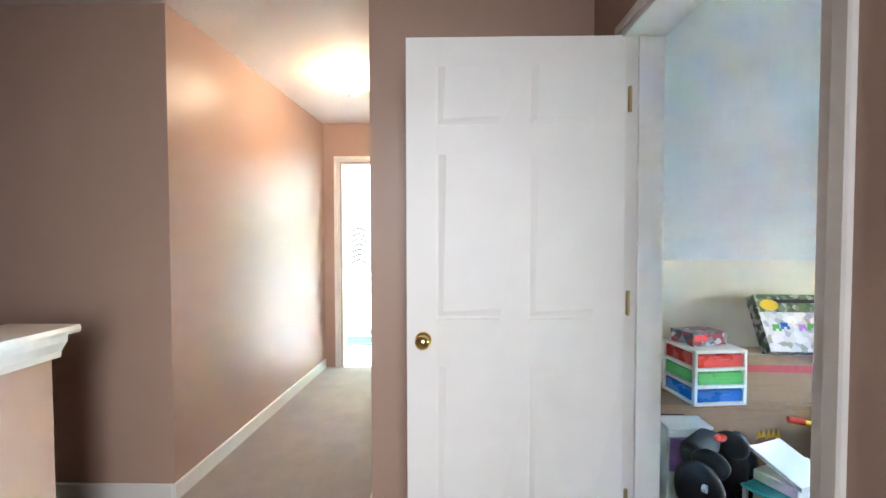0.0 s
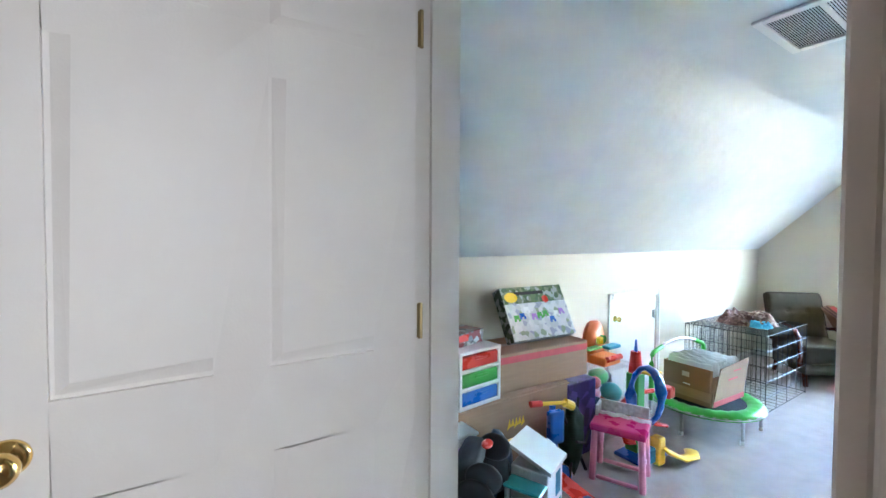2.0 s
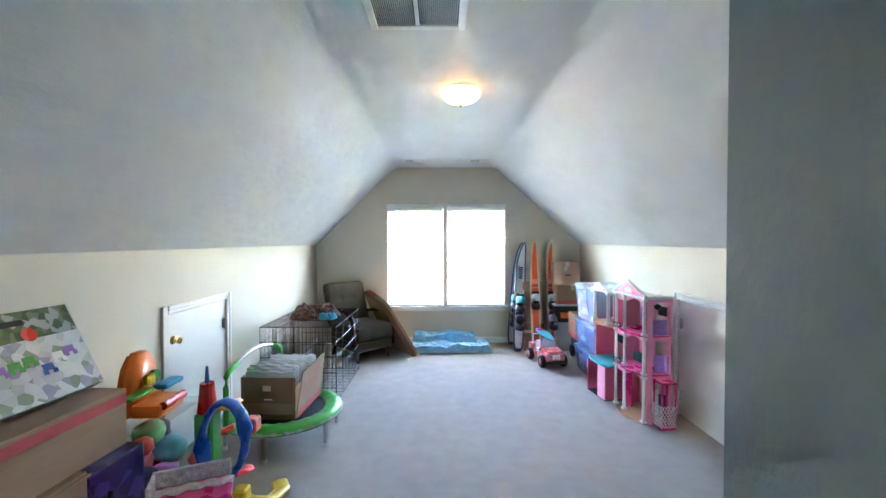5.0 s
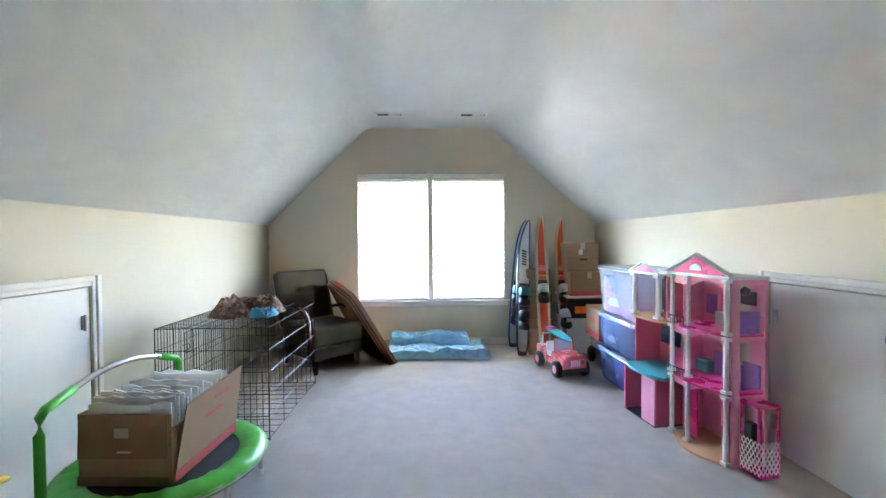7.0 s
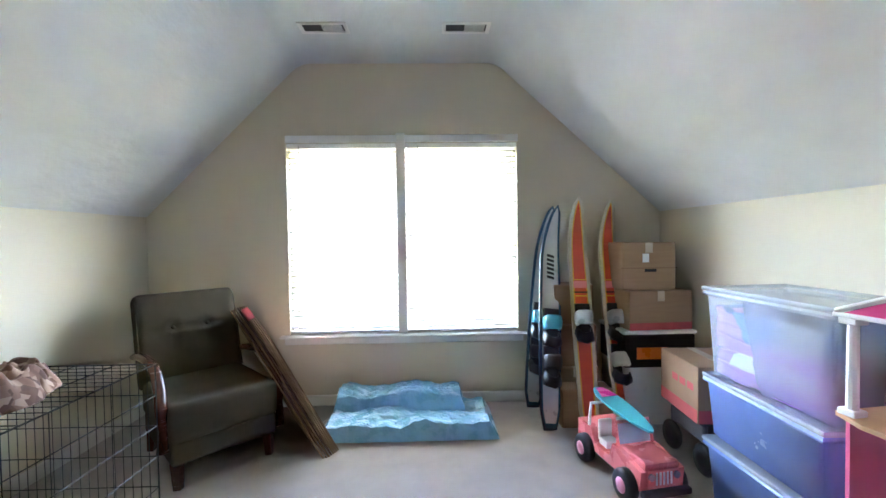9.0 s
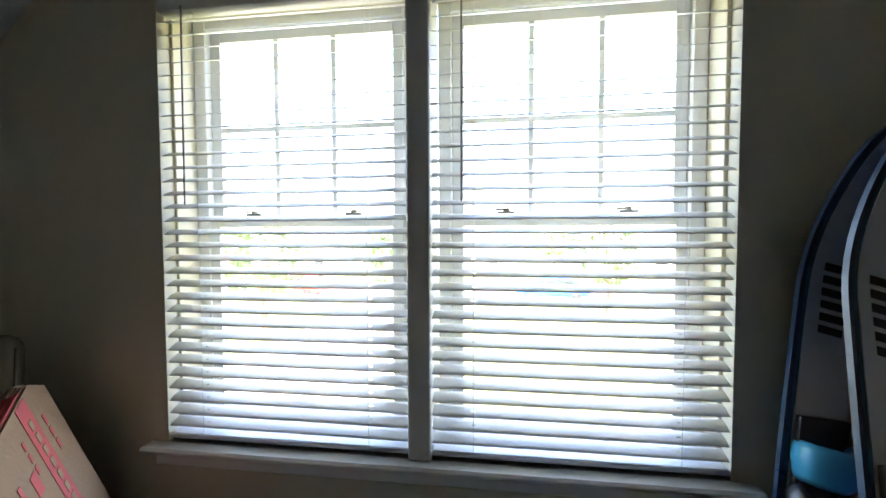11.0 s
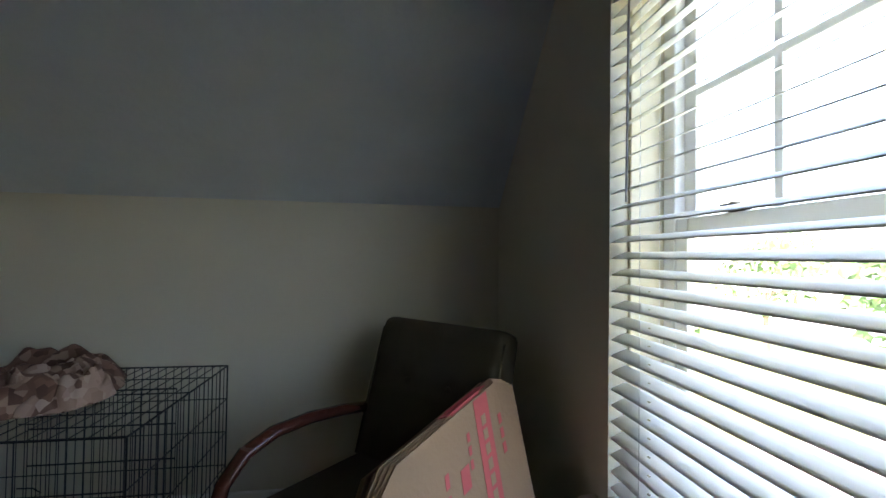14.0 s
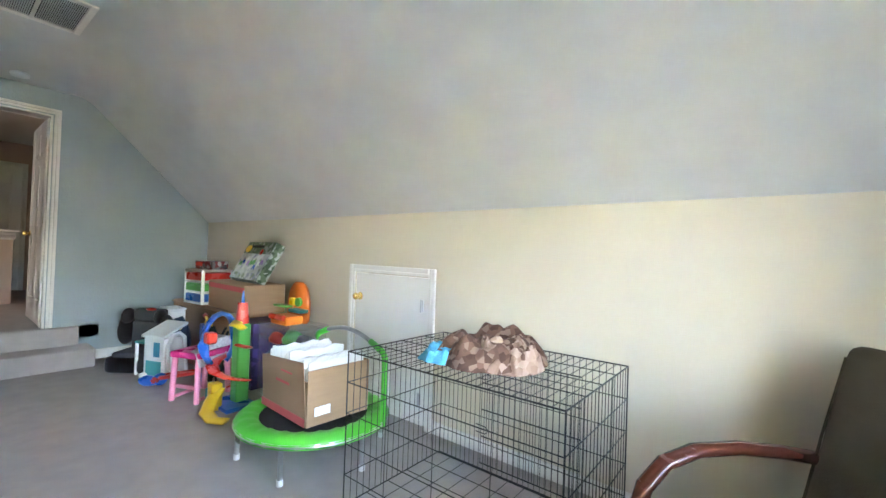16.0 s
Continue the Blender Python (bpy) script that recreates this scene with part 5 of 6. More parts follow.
# --- toy jeep ---
def toy_jeep():
    j = thing("toy_car", (6.50, -1.15, 0.0), 190, "coral pink toy off-road car with a surfboard on top", "toy car")
    # local: +x forward
    bm = prism([(-0.25, -0.105, 0.075), (0.24, -0.105, 0.075), (0.25, -0.105, 0.155), (0.10, -0.105, 0.18), (0.05, -0.105, 0.18), (0.03, -0.105, 0.115), (-0.10, -0.105, 0.115), (-0.13, -0.105, 0.175), (-0.25, -0.105, 0.175)], (0, 0.21, 0))
    part("body", bm, CORAL, j)
    part("bonnet", box_bm(0.08, 0.25, -0.085, 0.085, 0.15, 0.185, 0.015, seg=2), CORAL, j)
    part("grille", box_bm(0.249, 0.256, -0.075, 0.075, 0.09, 0.155, 0.004), CORAL, j)
    for i in range(5):
        y = -0.035 + i * 0.0175
        part("grille_bar", box_bm(0.2565, 0.259, y - 0.004, y + 0.004, 0.1, 0.15), PLAST, j, "silver slot")
    for y in (-0.06, 0.06):
        part("headlight", rod((0.255, y, 0.135), (0.263, y, 0.135), 0.015, n=14), TUB, j, "clear round headlight")
    part("bumper", box_bm(0.255, 0.285, -0.115, 0.115, 0.06, 0.088, 0.008, seg=2), GREY, j, "grey bumper")
    bm = tube([(0.075, -0.09, 0.18), (0.05, -0.085, 0.275), (0.05, 0.085, 0.275), (0.075, 0.09, 0.18)], 0.008, n=6)
    part("windscreen_frame", bm, CORAL, j)
    part("windscreen", prism([(0.073, -0.08, 0.185), (0.05, -0.08, 0.27), (0.05, 0.08, 0.27), (0.073, 0.08, 0.185)], (0.002, 0, 0)), TUB, j, "clear windscreen")
    bm = tube([(-0.16, -0.095, 0.17), (-0.15, -0.09, 0.285), (-0.15, 0.09, 0.285), (-0.16, 0.095, 0.17)], 0.008, n=6)
    part("roll_bar", bm, PLAST, j, "white roll bar")
    for y in (-0.05, 0.05):
        part("seat", box_bm(-0.09, -0.02, y - 0.035, y + 0.035, 0.115, 0.15, 0.008, seg=2), PLAST, j, "white seat")
        part("seat_back", box_bm(-0.10, -0.08, y - 0.035, y + 0.035, 0.13, 0.23, 0.01, seg=2), PLAST, j, "white seat back")
    for x in (-0.16, 0.17):
        for y in (-0.12, 0.12):
            w = part("wheel", lathe([(0.03, -0.024), (0.058, -0.026), (0.066, -0.016), (0.066, 0.016), (0.058, 0.026), (0.03, 0.024)], n=20, m=pose(x, y, 0.066, 90, 0, 0)), BLACK, j, "black tyre", True)
            part("rim", lathe([(0.010, -0.0285), (0.032, -0.0275), (0.034, 0.0), (0.032, 0.0275), (0.010, 0.0285)], n=16, m=pose(x, y, 0.066, 90, 0, 0)), LPINK, w, "pink rim", True)
    j.scale = (1.13, 1.13, 1.18)
    # board on the roof, resting on the bars
    bm = bmesh.new()
    ring = []
    for i in range(20):
        a = 2 * math.pi * i / 20
        ring.append((-0.03 + 0.22 * math.cos(a), 0.055 * math.sin(a) * (1 - 0.25 * math.cos(a)), 0.296 - 0.02 * math.cos(a)))
    bm = prism(ring, (0, 0, 0.01))
    part("surfboard", bm, TEAL, j, "turquoise surfboard")
    part("board_stripe", prism([(-0.22, -0.02, 0.330), (-0.12, -0.045, 0.322), (-0.12, 0.045, 0.322), (-0.22, 0.02, 0.330)], (0, 0, 0.002)), PINK, j, "pink tail patch")
    return j


toy_jeep()


# --- doll house ---
def doll_house():
    d = thing("doll_house", (4.73, -1.535, 0.0), 7, "tall pink and white three storey doll house with balconies", "doll house")
    D = 0.235                       # depth, towards -y
    FZ = (0.012, 0.405, 0.735)      # floors
    RT = 1.06

    def col(x, y, z0, z1, r=0.014):
        bm = rod((x, y, z0 + 0.02), (x, y, z1 - 0.02), r, n=10, r2=r * 0.9)
        box_bm(x - r * 1.5, x + r * 1.5, y - r * 1.5, y + r * 1.5, z0, z0 + 0.02, 0.003, bm)
        box_bm(x - r * 1.5, x + r * 1.5, y - r * 1.5, y + r * 1.5, z1 - 0.02, z1, 0.003, bm)
        part("column", bm, PLAST, d, "white column")

    def deck(x0, x1, z, mm, bulge=0.07, label=""):
        pts = [(x0, -D, z), (x1, -D, z), (x1, 0.0, z)]
        for i in range(9):
            t = i / 8
            pts.append((x1 + (x0 - x1) * t, bulge * math.sin(math.pi * t), z))
        pts.append((x0, 0.0, z))
        out = []
        for p in pts:
            if not out or (Vector(p) - Vector(out[-1])).length > 1e-4:
                out.append(p)
        part("floor_deck", prism(out, (0, 0, 0.014)), mm, d, label)
    # main block
    deck(0.0, 0.45, FZ[0] - 0.012, TAN, 0.09, "tan ground floor")
    deck(0.0, 0.45, FZ[1], PINK, 0.06, "hot pink floor")
    deck(0.0, 0.45, FZ[2], PINK, 0.06, "hot pink floor")
    bm = box_bm(-0.006, 0.006, -0.055, 0.0, 0.002, RT)
    box_bm(-0.006, 0.006, -D, -D + 0.02, 0.002, RT, bm=bm)
    for z in (FZ[1], FZ[2], RT):
        box_bm(-0.006, 0.006, -D + 0.02, -0.055, z - 0.03, z, bm=bm)
    part("side_wall", bm, LPINK, d, "light pink open side frame")
    part("side_wall", box_bm(0.444, 0.456, -D, -0.08, 0.002, RT), LPINK, d, "light pink wall")
    for z0, z1 in ((0.014, FZ[1]), (FZ[1] + 0.014, FZ[2]), (FZ[2] + 0.014, RT)):
        bm = box_bm(0.006, 0.10, -D, -D + 0.008, z0, z1)
        box_bm(0.30, 0.444, -D, -D + 0.008, z0, z1, bm=bm)
        box_bm(0.10, 0.30, -D, -D + 0.008, z0, z0 + 0.08, bm=bm)
        box_bm(0.10, 0.30, -D, -D + 0.008, z1 - 0.05, z1, bm=bm)
        part("back_wall", bm, LPINK, d, "light pink pierced wall")
        part("partition", box_bm(0.20, 0.208, -D + 0.01, -0.15, z0, z1 - 0.005), LPINK, d)
        for x in (0.012, 0.30, 0.44):
            col(x, 0.012, z0, z1)
        pts = [(0.0, -0.004, z1 - 0.002)]
        for i in range(11):
            t = i / 10
            pts.append((0.02 + 0.27 * t, -0.004, z1 - 0.062 + 0.045 * math.sin(math.pi * t)))
        pts += [(0.30, -0.004, z1 - 0.062), (0.45, -0.004, z1 - 0.05), (0.45, -0.004, z1 - 0.002)]
        part("arch", prism(pts, (0, 0.01, 0)), LPINK, d, "pink arch")
    part("roof_deck", box_bm(-0.02, 0.47, -D, 0.03, RT, RT + 0.018, 0.004), PLAST, d, "white cornice")
    part("gable", prism([(0.0, 0.012, RT + 0.018), (0.45, 0.012, RT + 0.018), (0.225, 0.012, RT + 0.125)], (0, 0.012, 0)), PINK, d, "hot pink gable")
    for p, q in (((-0.02, 0.02, RT + 0.024), (0.225, 0.02, RT + 0.138)), ((0.47, 0.02, RT + 0.024), (0.225, 0.02, RT + 0.138))):
        part("gable_trim", tube([p, q], 0.014, n=4), PLAST, d, "white raking trim")
    part("gable_window", prism([(0.18, 0.025, RT + 0.04), (0.27, 0.025, RT + 0.04), (0.265, 0.025, RT + 0.065), (0.225, 0.025, RT + 0.08), (0.185, 0.025, RT + 0.065)], (0, 0.004, 0)), PLAST, d, "white arched window")
    # tower block
    TX0, TX1 = 0.47, 0.87
    part("tower_wall", box_bm(TX1 - 0.012, TX1, -0.22, -0.01, 0.36, 0.72), ROSE, d, "rose pink wall")
    part("tower_wall", box_bm(TX0, TX1, -0.22, -0.21, 0.36, 0.50), ROSE, d, "rose pink parapet")
    part("garage_wall", box_bm(TX1 - 0.014, TX1, -0.2, 0.08, 0.002, 0.33), ROSE, d, "rose pink garage side")
    part("garage_wall", box_bm(TX0 + 0.06, TX0 + 0.074, -0.2, 0.06, 0.002, 0.33), ROSE, d, "rose pink garage side")
    part("garage_back", box_bm(TX0 + 0.075, TX1 - 0.015, -0.21, -0.2, 0.10, 0.33), TEAL, d, "teal garage back")
    part("garage_floor", box_bm(TX0 + 0.05, TX1, -0.2, 0.08, 0.0, 0.006), GREY, d, "grey garage floor")
    part("garage_door", box_bm(TX0 + 0.06, TX0 + 0.20, 0.062, 0.075, 0.006, 0.32), LPINK, d, "pink garage door")
    part("terrace", prism([(TX0, -0.22, 0.335), (TX1 + 0.01, -0.22, 0.335), (TX1 + 0.01, 0.06, 0.335), (TX1 - 0.1, 0.10, 0.335), (TX0 + 0.1, 0.10, 0.335), (TX0, 0.05, 0.335)], (0, 0, 0.02)), TEAL, d, "turquoise terrace deck")
    part("upper_deck", prism([(TX0, -0.22, 0.72), (TX1, -0.22, 0.72), (TX1, 0.03, 0.72), (TX1 - 0.1, 0.07, 0.72), (TX0 + 0.1, 0.07, 0.72), (TX0, 0.03, 0.72)], (0, 0, 0.014)), TAN, d, "tan upper deck")
    for x in (TX0 + 0.10, TX1 - 0.04):
        col(x, 0.02, 0.735, 1.04, 0.017)
        col(x, -0.19, 0.735, 1.04, 0.014)
    part("tower_roof", box_bm(TX0 + 0.06, TX1, -0.22, 0.05, 1.04, 1.055, 0.004), PLAST, d, "white tower cornice")
    part("tower_gable", prism([(TX0 + 0.09, 0.03, 1.055), (TX1 - 0.03, 0.03, 1.055), ((TX0 + TX1 + 0.06) / 2, 0.03, 1.115)], (0, 0.012, 0)), PINK, d, "hot pink tower gable")
    for s in (TX0 + 0.07, TX1 - 0.01):
        part("gable_trim", tube([(s, 0.045, 1.058), ((TX0 + TX1 + 0.06) / 2, 0.045, 1.125)], 0.009, n=4), PLAST, d, "white raking trim")
    part("tower_back", box_bm(TX0 + 0.10, TX1 - 0.06, -0.218, -0.212, 0.735, 1.03), BLACK, d, "dark backdrop panel")
    part("tower_side", box_bm(TX0 + 0.06, TX0 + 0.07, -0.2, -0.02, 0.735, 1.04), ROSE, d)
    # balcony rails
    for z in (FZ[1] + 0.014, FZ[2] + 0.014):
        bm = bmesh.new()
        pts = [(0.30 + 0.13 * i / 6, 0.045 + 0.012 * math.sin(math.pi * i / 6), z + 0.05) for i in range(7)]
        tube(pts, 0.003, bm, 5)
        rail = part("balcony_rail", bm, BLACK, d, "black wire balcony rail")
        for p in pts:
            part("baluster", rod((p[0], p[1], z), p, 0.0022, n=5), BLACK, rail)
    # furniture moulded in
    B = -D + 0.01
    part("television", box_bm(0.05, 0.15, B, B + 0.015, 0.90, 0.98, 0.004), GREY, d, "grey screen panel")
    part("fireplace", box_bm(0.03, 0.14, B, B + 0.03, FZ[2] + 0.015, 0.86, 0.004), TAN, d, "tan fireplace")
    part("hearth", box_bm(0.06, 0.11, B + 0.031, B + 0.033, FZ[2] + 0.03, 0.80), BLACK, d)
    part("kitchen_unit", box_bm(0.22, 0.30, B, B + 0.05, FZ[2] + 0.015, 0.83, 0.005), PLAST, d, "white kitchen unit")
    bm = bmesh.new()
    for zz in (0.86, 0.90, 0.94, 0.98):
        box_bm(0.22, 0.28, B, B + 0.02, zz, zz + 0.006, bm=bm)
    box_bm(0.218, 0.224, B, B + 0.02, 0.83, 0.99, bm=bm)
    box_bm(0.276, 0.282, B, B + 0.02, 0.83, 0.99, bm=bm)
    part("shelf_rack", bm, PINK, d, "hot pink shelves")
    part("window_print", box_bm(0.33, 0.42, B, B + 0.004, 0.80, 0.93, 0.002), LILAC, d, "printed arched window")
    part("bed_panel", box_bm(0.22, 0.34, B, B + 0.02, FZ[1] + 0.015, 0.57, 0.004), LILAC, d, "lilac printed panel")
    part("bed_panel", box_bm(0.02, 0.13, B, B + 0.02, FZ[1] + 0.02, 0.56, 0.004), LILAC, d, "lilac printed panel")
    part("brown_print", box_bm(0.23, 0.33, B, B + 0.003, 0.60, 0.70), TAN, d, "brown printed doorway")
    part("sofa", box_bm(0.33, 0.44, B, B + 0.07, FZ[1] + 0.015, 0.50, 0.01), TEAL, d, "turquoise sofa")
    part("front_door", box_bm(0.32, 0.42, -0.08, -0.07, 0.016, 0.37, 0.003), PINK, d, "hot pink front door")
    part("fridge", box_bm(0.13, 0.18, B, B + 0.05, 0.016, 0.26, 0.006), PLAST, d, "white toy fridge")
    part("armoire", box_bm(0.03, 0.09, B, B + 0.05, 0.016, 0.22, 0.006), GREY, d)
    part("closet_panel", box_bm(0.008, 0.014, B + 0.03, -0.06, FZ[2] + 0.016, 0.88), LILAC, d, "lilac panel")
    part("closet_panel", box_bm(0.008, 0.014, B + 0.05, -0.08, FZ[1] + 0.03, 0.58), LILAC, d, "lilac framed panel")
    part("chandelier", blob((0.03, -0.12, 0.99), (0.028, 0.03, 0.03), sub=1, rough=0.4), BLACK, d, "small dark hanging lamp")
    # lift cage at the near side
    X0, X1, Y0, Y1 = -0.125, -0.008, -0.19, -0.06
    part("lift_floor", box_bm(X0, X1, Y0, Y1, 0.0, 0.014, 0.003), PINK, d, "hot pink lift floor")
    part("lift_roof", box_bm(X0 - 0.006, X1, Y0, Y1 + 0.006, 0.378, 0.395, 0.003), PINK, d, "hot pink lift roof")
    for x in (X0 + 0.006, X1 - 0.006):
        for y in (Y0 + 0.006, Y1 - 0.006):
            part("lift_post", box_bm(x - 0.006, x + 0.006, y - 0.006, y + 0.006, 0.014, 0.378), PINK, d)
    for face in (0, 1):
        bm = bmesh.new()
        for i in range(5):
            for j in range(4):
                s0, t0 = i / 5, 0.02 + 0.045 * j
                for flip in (0, 1):
                    h0, h1 = (t0, t0 + 0.045) if flip else (t0 + 0.045, t0)
                    if face:
                        rod((X0 + (X1 - X0) * s0, Y1, h0), (X0 + (X1 - X0) * (s0 + 0.2), Y1, h1), 0.0032, bm, 4)
                    else:
                        rod((X0, Y0 + (Y1 - Y0) * s0, h0), (X0, Y0 + (Y1 - Y0) * (s0 + 0.2), h1), 0.0032, bm, 4)
        part("lift_grille", bm, PLAST, d, "white lattice grille")
    return d


doll_house()


# --- trampoline with a carton on it ---
def trampoline():
    t = thing("mini_trampoline", (4.575, 1.44, 0.0), 0, "small green children's trampoline with a handle bar", "trampoline")
    R, z = 0.47, 0.225
    part("mat", lathe([(0.35, z - 0.012), (0.35, z - 0.006)], n=40), MESHB, t, "black woven bed")
    n = 72
    bm = bmesh.new()
    rows = []
    for i in range(n):
        a = 2 * math.pi * i / n
        puff = 0.004 * math.cos(a * 24)
        rows.append([bm.verts.new((r * math.cos(a), r * math.sin(a), z + dz + (puff if 1 <= k2 <= 3 else 0))) for k2, (r, dz) in enumerate(((0.335, -0.004), (0.36, 0.014), (0.41, 0.02), (0.45, 0.012), (R + 0.01, -0.012), (R + 0.008, -0.035), (R - 0.01, -0.04)))])
    for i in range(n):
        p, q = rows[i], rows[(i + 1) % n]
        for j in range(6):
            bm.faces.new((p[j], q[j], q[j + 1], p[j + 1]))
    part("edge_cover", bm, LIME, t, "puckered lime green vinyl skirt", True)
    part("ring", tube([(R * math.cos(2 * math.pi * i / 32), R * math.sin(2 * math.pi * i / 32), z - 0.02) for i in range(32)], 0.014, n=6, closed=True), STEEL, t)
    for k2 in range(6):
        a = radians(-117 + 60 * k2)
        lg = part("leg", rod(((R - 0.02) * math.cos(a), (R - 0.02) * math.sin(a), 0.02), ((R - 0.02) * math.cos(a), (R - 0.02) * math.sin(a), z - 0.02), 0.014, n=10), STEEL, t, "steel tube leg")
        part("rubber_foot", rod(((R - 0.02) * math.cos(a), (R - 0.02) * math.sin(a), 0), ((R - 0.02) * math.cos(a), (R - 0.02) * math.sin(a), 0.03), 0.018, n=10), PLAST, lg)
    # bar: rises from the rim near the wall, arches along x
    a0, a1 = Vector((-0.41, 0.28, 0)), Vector((0.43, 0.20, 0))
    pts = []
    for i in range(13):
        s = i / 12
        p = a0.lerp(a1, 0.03 + 0.94 * s)
        pts.append((p.x, p.y, 0.615 + 0.085 * math.sin(math.pi * s)))
    part("handle_bar", tube(pts, 0.014, n=10), STEEL, t, "curved grey steel bar", True)
    for e, q, s in ((a0, pts[0], pts[2]), (a1, pts[-1], pts[-3])):
        pp = [(e.x, e.y, 0.19), (e.x, e.y, 0.52), (e.x * 0.8 + q[0] * 0.2, e.y * 0.8 + q[1] * 0.2, 0.59), q, s]
        part("foam_sleeve", tube(pp, 0.02, n=10), LIME, t, "green foam sleeve", True)
    t.scale = (0.94, 0.94, 1.0)
    return t


trampoline()


def open_carton():
    b = thing("open_carton", (4.565, 1.445, 0.246), -3, "open moving box full of white hanging files on the trampoline", "box")
    w, d, h = 0.255, 0.205, 0.305
    bm = box_bm(-w, w, -d, d, 0, 0.006)
    box_bm(-w, -w + 0.006, -d, d, 0.006, h, bm=bm)
    box_bm(w - 0.006, w, -d, d, 0.006, h, bm=bm)
    box_bm(-w + 0.006, w - 0.006, -d, -d + 0.006, 0.006, h - 0.06, bm=bm)
    box_bm(-w + 0.006, w - 0.006, d - 0.006, d, 0.006, h, bm=bm)
    part("body", bm, CARD, b)
    part("front_flap", prism([(-w - 0.003, -d + 0.01, h), (-w - 0.003, d - 0.01, h), (-w - 0.012, d - 0.01, 0.12), (-w - 0.012, -d + 0.01, 0.12)], (-0.005, 0, 0)), CARDIN, b, "brown flap folded down")
    part("side_flap", prism([(-w + 0.01, -d - 0.001, 0.03), (w, -d - 0.001, 0.03), (w + 0.01, -d - 0.035, h + 0.055), (w - 0.46, -d - 0.035, h + 0.02)], (0, -0.005, 0)), CARD2, b, "pale printed flap standing up")
    part("base_band", box_bm(-w + 0.005, w - 0.005, -d - 0.0125, -d - 0.0105, 0.005, 0.05), REDINK, b, "printed red base")
    part("base_band", box_bm(-w - 0.0145, -w - 0.0125, -d + 0.005, d - 0.005, 0.0, 0.04), CARDIN, b)
    part("tape", box_bm(-w - 0.0195, -w - 0.0175, -0.03, 0.03, 0.21, 0.25), TAPE, b, "torn tape")
    part("tape", box_bm(-w - 0.0195, -w - 0.0175, -0.04, 0.02, 0.145, 0.152), PAPER, b, "paper strip")
    part("letter_bar", box_bm(-0.05, 0.10, -d - 0.026, -d - 0.023, 0.2, 0.215), REDINK, b, "faded lettering")
    part("letter_bar", box_bm(0.02, 0.14, -d - 0.034, -d - 0.031, 0.27, 0.28), REDINK, b, "faded lettering")
    part("label", box_bm(w, w + 0.0015, -0.16, -0.06, 0.05, 0.10), PAPER, b, "white label")
    rnd = random.Random(5)
    for i in range(20):
        x = -w + 0.03 + i * 0.0232
        top = h + rnd.uniform(-0.005, 0.06)
        n = 9
        pts = [(x + 0.004 * math.sin(j * 1.9 + i), -d + 0.02 + (2 * d - 0.04) * j / (n - 1), top + 0.008 * math.sin(j * 2.2 + i * 1.3)) for j in range(n)]
        q = [(p[0] + rnd.uniform(-0.01, 0.01), p[1], 0.02) for p in pts[::-1]]
        part("file", prism(pts + q, (0.007, 0, 0)), PAPER, b)
    return b


open_carton()

# --- toys and cartons by the knee wall ---
lb = carton("long_carton", 1.62, 2.98, 1.63, 2.04, 0.0, 0.615, "long brown carton lying under toy boxes", 0, tape=False)
# the slot's dark inside is a black patch on the uncut face
part("hand_hole_shade", box_bm(-0.52, -0.34, -0.2068, -0.2055, 0.50, 0.56), INK, lb, "black patch for the shade in a hand slot")
for k2 in range(5):
    part("print_mark", prism([(0.10 + 0.03 * k2, -0.2072, 0.40 + 0.015 * (k2 % 2)), (0.135 + 0.03 * k2, -0.2072, 0.42), (0.12 + 0.03 * k2, -0.2072, 0.47)], (0, 0.001, 0)), YELLOW, lb, "yellow print mark")
part("flap_edge", box_bm(-0.68, 0.68, -0.222, -0.206, 0.596, 0.606, 0.002), CARD, lb, "torn flap edge")


def drawer_unit():
    u = thing("drawer_unit", (2.155, 1.775, 0.62), 6, "white plastic three drawer unit with coloured drawers", "drawers")
    w, d, h = 0.172, 0.165, 0.345
    bm = bmesh.new()
    for z in (0, 0.107, 0.216, 0.325):
        box_bm(-w, w, -d, d, z, z + 0.02, 0.004, bm)
    for x in (-w, w - 0.02):
        for y in (-d, d - 0.03):
            box_bm(x, x + 0.02, y, y + 0.03, 0.0, h, 0.003, bm)
    box_bm(-w + 0.02, w - 0.02, d - 0.008, d - 0.002, 0.02, 0.325, bm=bm)
    part("frame", bm, PLAST, u)
    for z, mm, nm in ((0.022, BLUEP, "blue"), (0.13, GREEN, "green"), (0.238, RED, "red")):
        b = box_bm(-w + 0.022, w - 0.022, -d + 0.004, d - 0.012, z, z + 0.076, 0.006)
        dr = part("drawer", b, mm, u, nm + " drawer")
        part("pull", box_bm(-0.055, 0.055, -d - 0.010, -d + 0.003, z + 0.05, z + 0.066, 0.004), mm, dr)
        for s in (-1, 1):
            part("side_panel", box_bm(s * (w - 0.012), s * (w - 0.006), -d + 0.035, d - 0.04, z + 0.004, z + 0.072), mm, dr)
    return u


drawer_unit()
sb = thing("game_box", (2.14, 1.80, 0.966), 14, "small grey printed game box on the drawers", "game box")
part("base", box_bm(-0.13, 0.13, -0.09, 0.09, 0, 0.06, 0.003), SMALLART, sb)
part("lid", box_bm(-0.133, 0.133, -0.093, 0.093, 0.03, 0.085, 0.003), SMALLART, sb)
part("label", box_bm(-0.12, -0.02, -0.0945, -0.0932, 0.035, 0.075), RED, sb, "red printed label")
mb = carton("moving_box", 2.385, 3.215, 1.66, 2.03, 0.62, 0.875, "large brown moving box with a dark red printed band", -3, stripe=(0.19, 0.045))
